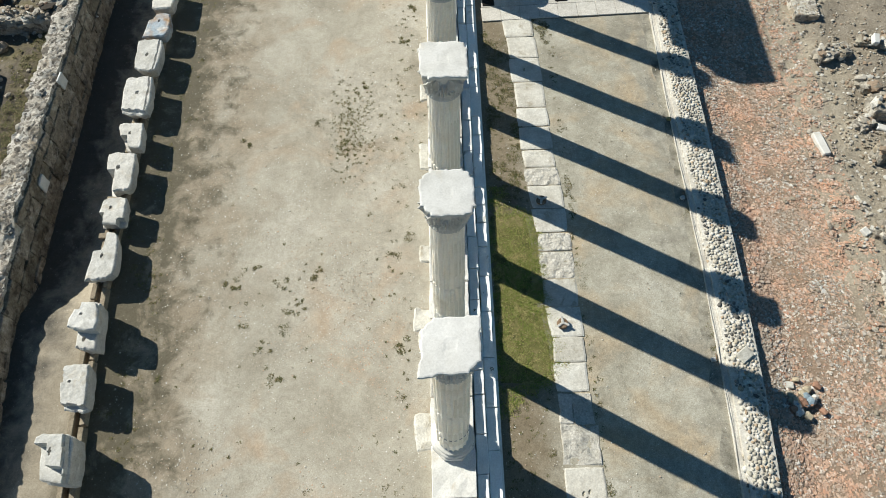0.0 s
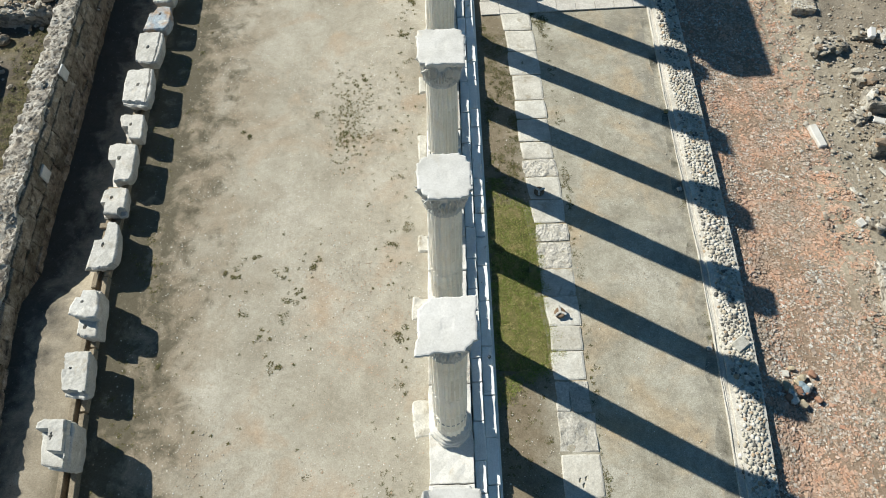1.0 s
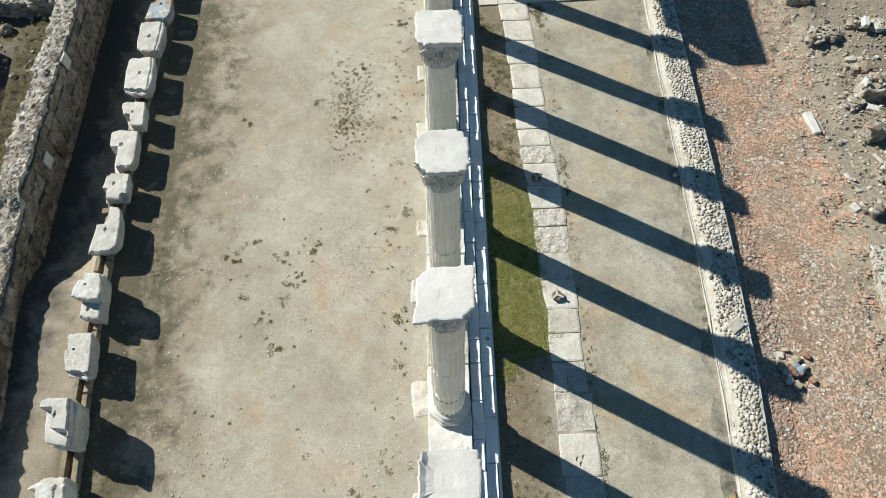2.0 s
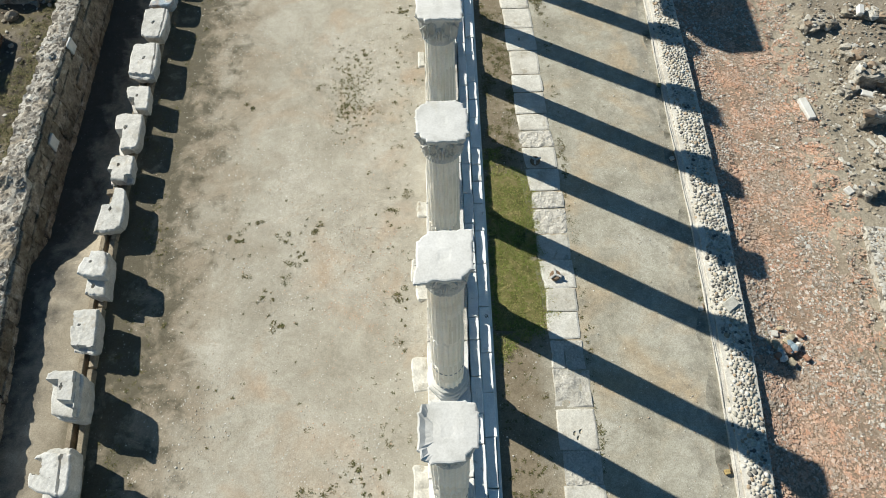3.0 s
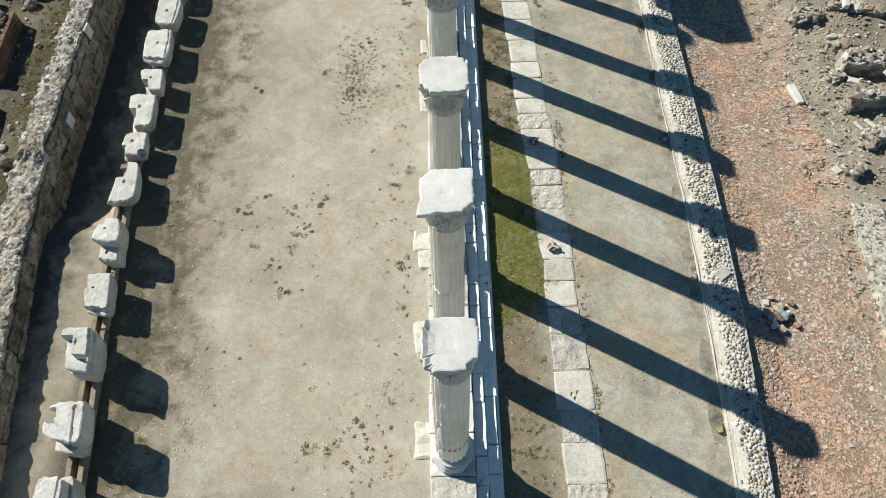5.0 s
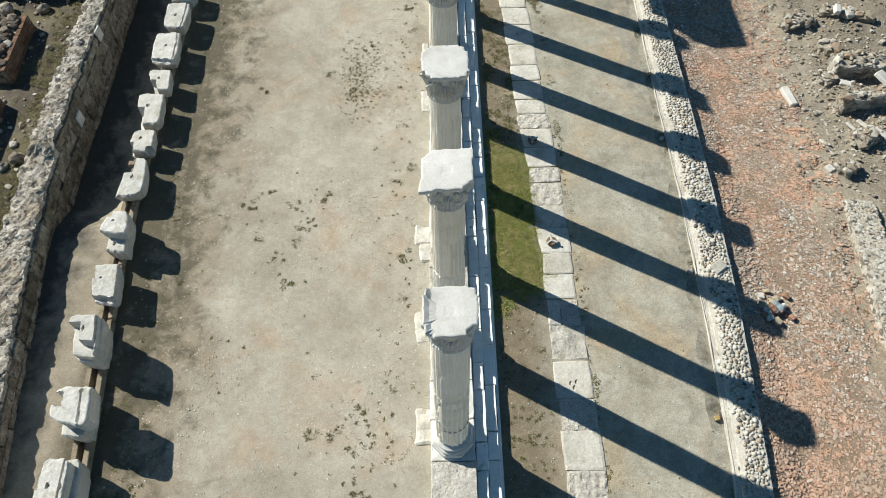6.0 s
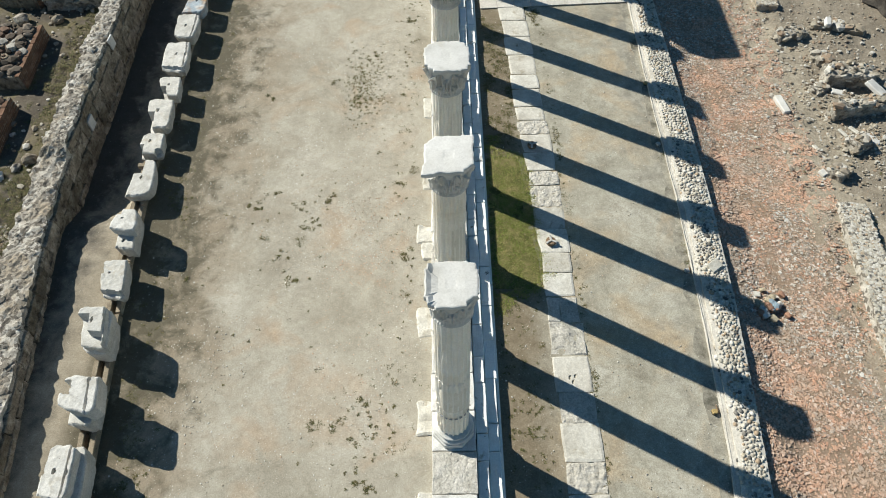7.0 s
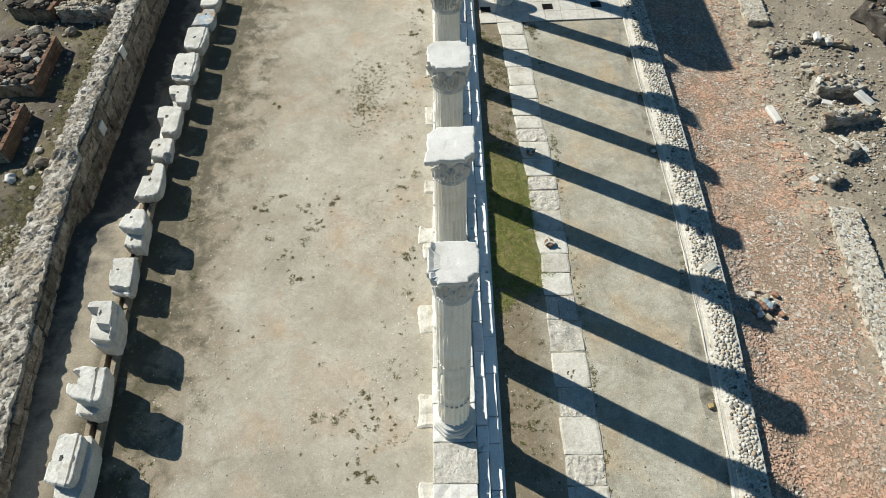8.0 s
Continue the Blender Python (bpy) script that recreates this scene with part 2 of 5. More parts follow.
# ---- mesh helpers ----
def lerp(table, y):
    """Piecewise straight line through (y, value) pairs in rising y."""
    return float(np.interp(y, [a for a, _ in table], [b for _, b in table]))


def mesh_from(name, verts, faces, material, smooth=False):
    me = bpy.data.meshes.new(name)
    me.from_pydata([tuple(v) for v in verts], [], faces)
    for m in (material if isinstance(material, (list, tuple)) else [material]):
        me.materials.append(m)
    if smooth:
        me.polygons.foreach_set("use_smooth", [True] * len(me.polygons))
    me.update()
    return me


def bm_mesh(name, bm, material, smooth=False):
    bmesh.ops.recalc_face_normals(bm, faces=bm.faces)
    me = bpy.data.meshes.new(name)
    bm.to_mesh(me)
    bm.free()
    me.materials.append(material)
    if smooth:
        me.polygons.foreach_set("use_smooth", [True] * len(me.polygons))
    return me


def child(name, me, parent, m=None, label="", kind=""):
    """A mesh as a part of a thing; m: its pose in the thing's own space."""
    ob = new(name, me)
    ob.parent = parent
    if m is not None:
        ob.matrix_basis = m
    return tagged(ob, label, kind=kind)


def part(name, bm, material, parent, label="", smooth=False):
    return child(name, bm_mesh(name, bm, material, smooth), parent, None, label)


def rough_box(sx, sy, sz, cuts=2, bevel=0.02, amp=0.01, freq=6.0, seed=0.0, bm=None, at=(0, 0, 0), turn=0.0):
    """A worn block with its foot at z = 0: bevelled, cut and displaced."""
    b = bmesh.new()
    bmesh.ops.create_cube(b, size=1)
    bmesh.ops.scale(b, vec=(sx, sy, sz), verts=b.verts)
    if bevel:
        bmesh.ops.bevel(b, geom=list(b.edges), offset=bevel, segments=1, affect="EDGES")
    if cuts:
        bmesh.ops.subdivide_edges(b, edges=[e for e in b.edges if e.calc_length() > 3 * max(bevel, 0.01)], cuts=cuts, use_grid_fill=True)
    for v in b.verts:
        d = noise.noise_vector(v.co * freq + Vector((seed * 7.3, seed * 3.1, seed * 5.7)))
        v.co += d * amp
        v.co.z += sz / 2
    bmesh.ops.transform(b, matrix=pose(*at, 0, 0, turn), verts=b.verts)
    if bm is None:
        return b
    tmp = bpy.data.meshes.new("tmp")
    b.to_mesh(tmp)
    b.free()
    bm.from_mesh(tmp)
    bpy.data.meshes.remove(tmp)
    return bm


ICO = None


def ico():
    global ICO
    if ICO is None:
        b = bmesh.new()
        bmesh.ops.create_icosphere(b, subdivisions=1, radius=1)
        ICO = (np.array([v.co[:] for v in b.verts]), [tuple(v.index for v in f.verts) for f in b.faces])
        b.free()
    return ICO


def stones_data(items, rng):
    """Rounded stones: items (x, y, z, rx, ry, rz, turn) as joined vertices and faces."""
    base, tri = ico()
    V, F = [], []
    for x, y, z, rx, ry, rz, a in items:
        p = base * (1 + rng.uniform(-0.2, 0.2, (len(base), 1)))
        p = np.sign(p) * np.abs(p) ** 0.8 * np.array([rx, ry, rz])
        c, s = math.cos(a), math.sin(a)
        q = np.column_stack([p[:, 0] * c - p[:, 1] * s + x, p[:, 0] * s + p[:, 1] * c + y, p[:, 2] + z])
        o = len(V)
        V.extend(q.tolist())
        F.extend([(i + o, j + o, k + o) for i, j, k in tri])
    return V, F


def chunk_data(items, rng):
    """Angular stones: items (x, y, z, rx, ry, rz, turn) as chipped, faceted lumps."""
    base, tri = ico()
    V, F = [], []
    for x, y, z, rx, ry, rz, a in items:
        p = np.sign(base) * np.abs(base) ** 0.62 * (1 + rng.uniform(-0.28, 0.16, base.shape)) * np.array([rx, ry, rz]) * 1.05
        c, s, tilt = math.cos(a), math.sin(a), rng.normal(0, 0.14)
        o = len(V)
        V.extend([(q[0] * c - q[1] * s + x, q[0] * s + q[1] * c + y, q[2] + z + q[0] * tilt) for q in p])
        F.extend([(i + o, j + o, k + o) for i, j, k in tri])
    return V, F


def shard_data(items, rng):
    """Flat broken pieces: items (x, y, z, size, height, turn), each a five- or six-sided slab."""
    V, F = [], []
    for x, y, z, s, h, a in items:
        n = int(rng.integers(4, 7))
        ang = np.sort(rng.uniform(0, 2 * math.pi, n) * 0.35 + np.arange(n) * 2 * math.pi / n * 0.9) + a
        r = s * rng.uniform(0.7, 1.15, n)
        tx, ty = rng.normal(0, 0.1, 2)
        o = len(V)
        for k, sc in ((0, 1.0), (1, 0.86)):
            for i in range(n):
                px, py = r[i] * math.cos(ang[i]) * sc, r[i] * math.sin(ang[i]) * sc
                V.append((x + px, y + py, z - 0.02 + k * (h + 0.02) + (px * tx + py * ty) * k))
        F.append(tuple(o + n + i for i in range(n)))
        F.extend([(o + i, o + (i + 1) % n, o + n + (i + 1) % n, o + n + i) for i in range(n)])
    return V, F


def blade_data(items, rng):
    """Leaves and grass: items (x, y, z, length, width, lean, heading), each a bent two-part blade."""
    V, F = [], []
    for x, y, z, l, w, lean, a in items:
        dx, dy = math.cos(a), math.sin(a)
        o = len(V)
        for f, ww in ((0, 1), (0.55, 0.8)):
            h, r = l * math.cos(lean) * f * (1.1 - 0.1 * f), l * math.sin(lean) * f
            V.append((x + dx * r - dy * w * ww, y + dy * r + dx * w * ww, z + h))
            V.append((x + dx * r + dy * w * ww, y + dy * r - dx * w * ww, z + h))
        V.append((x + dx * l * math.sin(lean) * 1.15, y + dy * l * math.sin(lean) * 1.15, z + l * math.cos(lean) * 0.85))
        F.extend([(o, o + 1, o + 3, o + 2), (o + 2, o + 3, o + 4)])
    return V, F


def stuff(name, data, material, label, category):
    return tagged(new(name, mesh_from(name, data[0], data[1], material)), label, category, kind="stuff")


# ---- plan ----
COLUMN_Y = [0.5, 2.8, 5.06, 7.57, 9.9, 12.2, 14.5, 16.9, 19.2]
EAST_L = [(-6, 5.3), (-1, 5.63), (0, 5.77), (3.2, 5.97), (6.7, 6.13), (10.8, 6.18), (16.2, 6.33), (30, 6.6)]
EAST_R = [(-6, 5.8), (-1, 6.24), (1.3, 6.47), (3.6, 6.68), (6.9, 6.86), (10.2, 6.93), (16.2, 7.02), (30, 7.3)]
WEST_F = [(-6, -8.0), (-2, -8.45), (0, -8.72), (1.4, -8.93), (2.8, -9.12), (4.3, -9.34), (5.2, -9.46), (7, -9.62), (9, -9.68), (12, -9.76), (15, -9.86), (30, -10.3)]
WALK_Z, RED_Z, WEST_Z = -0.44, -0.74, 0.7


def court_z(x):
    return float(np.interp(x, [-10, -8.5, -7.9, -7.3, -5.5, -3, 0], [0.34, 0.29, 0.17, 0.10, 0.05, 0, 0]))


def bank(d):
    """Soil heaped against the foot of the cobble wall, d metres from its middle line."""
    return 0.23 * min(1.0, max(0.0, (1.2 - d) / 0.75))


def ground():
    ys = [-400, -100, -30, -12] + list(np.arange(-11.7, 24.01, 0.3)) + [32, 60, 130, 400]
    V, F, M = [], [], []
    rows = []
    for y in ys:
        w, e = lerp(WEST_F, y) - 0.3, (lerp(EAST_L, y) + lerp(EAST_R, y)) / 2
        xs = [-400, -100, -40, -20] + list(np.linspace(-15.5, w - 0.06, 22)) + list(np.linspace(w, 0.2, 42)) + list(np.linspace(0.35, e - 0.06, 22)) + list(np.linspace(e, e + 1.6, 18)) + list(np.linspace(e + 1.75, 16, 34)) + [22, 40, 100, 400]
        xs[86] = e - 0.7 + 0.16 * noise.noise(Vector((y * 1.4, 0, 6))) + 0.08 * noise.noise(Vector((y * 5, 0, 6)))
        xs[87] = e - 0.42
        rows.append(xs)
        for i, x in enumerate(xs):
            zone = 0 if i < 26 else 1 if i < 68 else 2 if i < 90 else 3
            z = (WEST_Z, court_z(x), WALK_Z, RED_Z + 0.05 * min(6, max(0, x - 9.2)))[zone]
            if zone == 1:
                z -= 0.5 * min(1, max(0, (-7.9 - x) / 0.6)) * min(1, max(0, (y - 5.6) / 1.0))  # trench at the wall's foot, sunk so the wall's shadow reaches the blocks
            big = noise.noise(Vector((x * 0.7, y * 0.7, zone * 9)))
            z += big * (0.06, 0.012, 0.01, 0.04)[zone] + noise.noise(Vector((x * 3, y * 3, 5))) * (0.03, 0.006, 0.006, 0.015)[zone]
            if zone == 3:
                z += bank(x - e)
            if zone == 3 and x > 9.6:
                z += 0.14 * noise.noise(Vector((x * 1.1, y * 1.1, 3.3))) + 0.08 * noise.noise(Vector((x * 2.9, y * 2.9, 7)))
            V.append((x, y, z))
    n = len(rows[0])
    for j in range(len(ys) - 1):
        for i in range(n - 1):
            F.append((j * n + i, j * n + i + 1, (j + 1) * n + i + 1, (j + 1) * n + i))
            xm, ym = rows[j][i], ys[j]
            if i < 25:
                k = 0
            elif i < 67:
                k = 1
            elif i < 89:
                k = 5 if i in (86, 87) else 2
            else:
                k = 3 if xm < 9.3 + 0.5 * noise.noise(Vector((0, ym * 0.5, 2))) and -30 < ym < 13.6 + 1.0 * noise.noise(Vector((xm, 0, 4))) else 4
            M.append(k)
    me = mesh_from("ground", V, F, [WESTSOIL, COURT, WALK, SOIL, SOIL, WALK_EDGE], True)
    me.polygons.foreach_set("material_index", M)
    tagged(new("ground", me), "beige packed earth court between excavated ruin trenches", "ground", kind="structure")


ground()


# ---- colonnade platform and steps ----
def run_of_blocks(owner, name, x0, x1, top, height, y0, y1, lo, hi, rng, material=STEPM):
    y = y0
    k = 0
    while y < y1:
        l = min(rng.uniform(lo, hi), max(0.3, y1 - y))
        w = x1 - x0 + rng.uniform(-0.01, 0.012)
        rough = name == "stylobate_block" and (-1.3 < y < -0.2 or rng.uniform() < 0.25)
        me = bm_mesh(name, rough_box(w - 0.006, l - 0.02, height, 4 if y < 9 else 2, 0.012, 0.02, 6, rng.uniform(0, 99)), ROUGHM if rough else material)
        child(name, me, owner, pose((x0 + x1) / 2 + rng.uniform(-0.008, 0.008), y + l / 2, top - height + rng.uniform(-0.012, 0.008), 0, 0, rng.uniform(-0.4, 0.4)))
        y += l
        k += 1


rng = np.random.default_rng(11)
stylobate = tagged(new("stylobate"), "stepped white marble platform under the row of columns", "platform", kind="structure")
run_of_blocks(stylobate, "stylobate_block", -0.43, 0.45, 0.19, 0.5, -5.2, 24, 0.75, 1.2, rng, STYLO)
run_of_blocks(stylobate, "step_block", 0.468, 0.70, 0.0, 0.58, -5.2, 24, 0.5, 1.15, rng)
run_of_blocks(stylobate, "step_block", 0.716, 0.955, -0.19, 0.46, -5.2, 24, 0.45, 1.1, rng)
back = np.random.default_rng(12)
run_of_blocks(stylobate, "stylobate_block", -0.43, 0.45, 0.19, 0.5, -12, -5.2, 0.75, 1.2, back, STYLO)
run_of_blocks(stylobate, "step_block", 0.468, 0.70, 0.0, 0.58, -12, -5.2, 0.5, 1.15, back)
run_of_blocks(stylobate, "step_block", 0.716, 0.955, -0.19, 0.46, -12, -5.2, 0.45, 1.1, back)
curb = rough_box(0.055, 36, 0.17, 0, 0.004, 0, 1, 0)
tagged(child("edge_strip", bm_mesh("edge_strip", curb, STEPM), stylobate, pose(0.986, 5.9, WALK_Z - 0.02)), "thin pale strip at the foot of the steps")
for y, l, w, x in [(0.78, 0.75, 0.42, -0.55), (3.0, 0.78, 0.42, -0.56), (4.95, 0.5, 0.3, -0.53), (5.45, 0.56, 0.44, -0.58), (7.1, 0.46, 0.26, -0.53), (9.9, 0.8, 0.24, -0.53), (12.0, 0.6, 0.24, -0.53), (-0.95, 0.5, 0.45, -0.5)]:
    child("foundation_slab", bm_mesh("foundation_slab", rough_box(w, l, 0.3, 4, 0.04, 0.05, 4, y), SLAB), stylobate, pose(x, y, -0.26, 0, 0, 3 * math.sin(y * 9)))


# ---- columns ----
def lathe(profile, n, radius_at=None, bm=None):
    """Rings of n vertices up a profile of (z, r); radius_at(angle, z, r) may flute it."""
    b = bmesh.new()
    rings = []
    for z, r in profile:
        ring = []
        for i in range(n):
            a = 2 * math.pi * i / n
            q = radius_at(a, z, r) if radius_at else r
            ring.append(b.verts.new((q * math.cos(a), q * math.sin(a), z)))
        rings.append(ring)
    for lo, hi in zip(rings, rings[1:]):
        for i in range(n):
            b.faces.new((lo[i], lo[(i + 1) % n], hi[(i + 1) % n], hi[i]))
    b.faces.new(list(reversed(rings[0])))
    b.faces.new(rings[-1])
    return b


def shaft_r(z):
    t = (z - 0.58) / 4.52
    return 0.312 - 0.046 * t ** 1.4


def drum(z0, z1, seed, fluted=True):
    def fl(a, z, r):
        f = (a * 20 / (2 * math.pi)) % 1.0 - 0.5
        depth = 0.024 * math.sqrt(max(0.0, 1 - (f / 0.37) ** 2))
        chip = noise.noise(Vector((math.cos(a) * 3 + seed, math.sin(a) * 3, z * 2.2)))
        edge = min(z - z0, z1 - z)
        ch = noise.noise(Vector((math.cos(a) * 5 + seed, math.sin(a) * 5, seed * 3)))
        return r - depth - max(0, chip - 0.35) * 0.07 - (0.018 + 0.02 * max(0, ch) if edge < 0.012 else 0)
    steps = max(5, int((z1 - z0) / 0.13))
    zs = [z0] + [z0 + 0.02 + (z1 - z0 - 0.04) * i / steps for i in range(steps + 1)] + [z1]
    return lathe([(z, shaft_r(z)) for z in zs], 200, fl)


def abacus(style, seed):
    """The capital's slab: concave sides, broken horns, and a worn top."""
    n = 72
    b = bmesh.new()
    horns = {0: (0.93, 1.0, 0.9, 1.0), 1: (0.86, 0.84, 0.8, 0.92), 2: (1.03, 0.78, 1.1, 0.76), 3: (0.93, 0.88, 0.9, 0.68)}[style]
    out = []
    for i in range(n):
        a = 2 * math.pi * i / n
        d = (a - math.pi / 4) % (math.pi / 2)
        d = min(d, math.pi / 2 - d)
        k = int(((a - math.pi / 4 + math.pi / 4) % (2 * math.pi)) / (math.pi / 2)) % 4
        horn = 0.535 * horns[k]
        side = 0.385 / max(0.75, math.cos(math.pi / 4 - d)) if d > 0.2 else 0.4
        r = side + (horn - 0.4) * max(0.0, 1 - d / (0.30 if horn > 0.4 else 0.6)) ** 0.8
        if style == 2:
            r = max(0.385, r * (1.0 if d < 0.25 else 0.97))
        rag = (1.0, 1.0, 0.35, 0.6)[style]
        r *= (0.93 if style == 3 else 1) * (1 + rag * 0.05 * noise.noise(Vector((math.cos(a) * 4, math.sin(a) * 4, seed * 5.1))) + rag * 0.03 * noise.noise(Vector((math.cos(a) * 11, math.sin(a) * 11, seed))))
        out.append((a, r))
    rings = []
    for z, s in ((5.645, 0.86), (5.665, 0.95), (5.70, 0.985), (5.735, 1.0), (5.756, 0.98), (5.762, 0.93), (5.764, 0.75), (5.766, 0.5), (5.766, 0.25), (5.763, 0.16), (5.763, 0.05)):
        ring = []
        for a, r in out:
            x, y = r * s * math.cos(a), r * s * math.sin(a)
            zz = z + (0.006 * noise.noise(Vector((x * 5, y * 5, seed))) if z > 5.7 else 0)
            if style == 3 and z > 5.7:
                zz += 0.045 * min(1.0, max(0.0, (-x - 0.25) / 0.06))
            ring.append(b.verts.new((x, y, zz)))
        rings.append(ring)
    for lo, hi in zip(rings, rings[1:]):
        for i in range(n):
            b.faces.new((lo[i], lo[(i + 1) % n], hi[(i + 1) % n], hi[i]))
    b.faces.new(list(reversed(rings[0])))
    b.faces.new(rings[-1])
    return b


def column(y, style, seed, fills):
    col = tagged(new("fluted_column"), "", "column", "columns of the colonnade", "thing")
    col.matrix_basis = pose(0.0, y, 0.19, 0, 0, 0)

    def add(name, bm, material, label="", smooth=False, parent=None):
        bmesh.ops.translate(bm, vec=(0, 0, -0.19), verts=bm.verts)
        return part(name, bm, material, parent or col, label, smooth)

    b = bmesh.new()
    bmesh.ops.create_cone(b, cap_ends=True, segments=8, radius1=0.455, radius2=0.45, depth=0.15)
    bmesh.ops.transform(b, matrix=pose(0, 0, 0.265, 0, 0, 22.5), verts=b.verts)
    bmesh.ops.scale(b, vec=(0.97, 1.0, 1), verts=b.verts)
    bmesh.ops.bevel(b, geom=list(b.edges), offset=0.012, segments=1, affect="EDGES")
    add("plinth", b, MARBLE, "worn eight-sided marble plinth")
    prof = [(0.335, 0.36)]
    for k in range(9):
        a = -math.pi / 2 + math.pi * k / 8
        prof.append((0.385 + 0.05 * math.sin(a), 0.365 + 0.05 * math.cos(a)))
    prof += [(0.44, 0.35), (0.465, 0.335), (0.49, 0.342)]
    for k in range(7):
        a = -math.pi / 2 + math.pi * k / 6
        prof.append((0.525 + 0.032 * math.sin(a), 0.348 + 0.032 * math.cos(a)))
    prof += [(0.562, 0.335), (0.585, 0.328)]
    add("base", lathe(prof, 64, lambda a, zz, r: r - 0.03 * max(0, noise.noise(Vector((math.cos(a) * 2.5, math.sin(a) * 2.5, zz * 3 + seed))) - 0.25)), MARBLE, "moulded marble column base", True)
    cuts = [0.58, 1.72 + 0.25 * math.sin(seed * 2), 3.3 + 0.3 * math.sin(seed * 3.7), 5.08]
    for i in range(3):
        add("drum", drum(cuts[i] + 0.009, cuts[i + 1] - 0.009, seed + i * 3.3), SHAFT)
    for z0, z1, a0, a1 in fills:
        b = bmesh.new()
        n, m = 26, 10
        grid = []
        for j in range(m + 1):
            zz = z0 + (z1 - z0) * j / m
            row = []
            for i in range(n + 1):
                a = radians(a0 + (a1 - a0) * i / n)
                wob = 0.03 * noise.noise(Vector((a * 3, j * 0.8, seed))) if j in (0, m) else 0
                inset = 0.05 if i in (0, n) or j in (0, m) else 0.007
                row.append(b.verts.new(((shaft_r(zz) - inset) * math.cos(a), (shaft_r(zz) - inset) * math.sin(a), zz + wob)))
            grid.append(row)
        for j in range(m):
            for i in range(n):
                b.faces.new((grid[j][i], grid[j][i + 1], grid[j + 1][i + 1], grid[j + 1][i]))
        add("mortar_infill", b, FILL, "smooth beige mortar infill over lost flutes", True)
    if style in (2, 3):
        for i in range(11):
            a = radians(190 + i * 18)
            b = bmesh.new()
            bmesh.ops.create_cube(b, size=1)
            bmesh.ops.scale(b, vec=(0.012, 0.055, 0.035), verts=b.verts)
            r = shaft_r(1.5) - 0.004
            bmesh.ops.transform(b, matrix=pose(r * math.cos(a), r * math.sin(a), 1.5, 0, 0, math.degrees(a)), verts=b.verts)
            add("flute_stop", b, GREYSTOP)
    bell = [(5.06, shaft_r(5.06)), (5.08, 0.30), (5.1, 0.312), (5.12, 0.30), (5.16, 0.285), (5.3, 0.292), (5.44, 0.305), (5.56, 0.318), (5.67, 0.34)]
    cap = add("capital", lathe(bell, 48, lambda a, zz, r: r - 0.02 * max(0, noise.noise(Vector((math.cos(a) * 4, math.sin(a) * 4, zz * 5 + seed))))), MARBLE, "weathered leafy marble capital", True)
    wear = (1.0, 1.0, 0.85, 0.5)[style]

    def carved(a, zz, r):
        """Three rows of acanthus leaves in relief, with ribs, lobed outlines and curling tips."""
        best = 0.0
        for row, (cnt, z0, h, out) in enumerate(((8, 5.12, 0.22, 0.085), (8, 5.22, 0.28, 0.12), (8, 5.36, 0.28, 0.13))):
            v = (zz - z0) / h
            if not 0 <= v <= 1:
                continue
            u = ((a * cnt / (2 * math.pi) + 0.5 * (row % 2)) % 1.0 - 0.5) * 2
            half = 0.92 * (1 - 0.75 * v ** 2.2) * (1 + 0.13 * math.sin(v * 21))
            if abs(u) < half:
                body = (1 - (abs(u) / half) ** 4)
                best = max(best, out * body * (0.45 + 0.55 * v ** 2) * (0.55 + 0.45 * math.cos(u * 16)))
        chip = max(0, noise.noise(Vector((math.cos(a) * 3, math.sin(a) * 3, zz * 4 + seed))))
        return r + best * wear * (1 - 0.7 * chip)

    rings = [(5.12 + 0.54 * k / 36, float(np.interp(5.12 + 0.54 * k / 36, [q[0] for q in bell], [q[1] for q in bell])) + 0.004) for k in range(37)]
    add("acanthus_leaves", lathe(rings, 144, carved), MARBLE, "", False, cap)
    add("abacus", abacus(style, seed), MARBLE, ("square slab with chipped corners", "slab with broken edges", "round-topped slab with two spread horns", "square slab with a raised rim")[style], parent=cap)
    tagged(col, ("Corinthian marble column with a chipped square capital", "Corinthian marble column with a broken-edged capital", "Corinthian marble column with a spread-horned capital", "Corinthian marble column with beige infill and rimmed capital")[style] + " on the platform")
    return col


column(COLUMN_Y[0], 3, 1.3, [(1.72, 2.75, 215, 325)])
column(COLUMN_Y[1], 2, 2.9, [(3.0, 4.2, 275, 345), (0.9, 2.0, 250, 350)])
column(COLUMN_Y[2], 1, 4.6, [(3.4, 4.7, 285, 365), (1.0, 2.6, 270, 350)])
column(COLUMN_Y[3], 0, 6.1, [(2.0, 4.6, 280, 350)])
for i in range(4, 9):
    column(COLUMN_Y[i], (2, 1, 0, 3, 1)[i - 4], 7.7 + i * 1.9, [(1.5, 3.0, 240, 345)])
arch = tagged(new("entablature"), "weathered marble beam resting on the far columns", "beam")
arch.matrix_basis = pose(0, 16.6, 5.77)
for k, (z0, h, w, back) in enumerate(((0, 0.6, 0.62, 1.2), (0.6, 0.62, 0.6, 1.1), (1.22, 0.2, 1.1, 1.27))):
    for j in range(2):
        child("beam_block", bm_mesh("beam_block", rough_box(w, 2.29, h - 0.004, 3, 0.02, 0.015, 3, k + j * 5), MARBLE), arch, pose(0, back + 1.15 + 2.3 * j, z0))


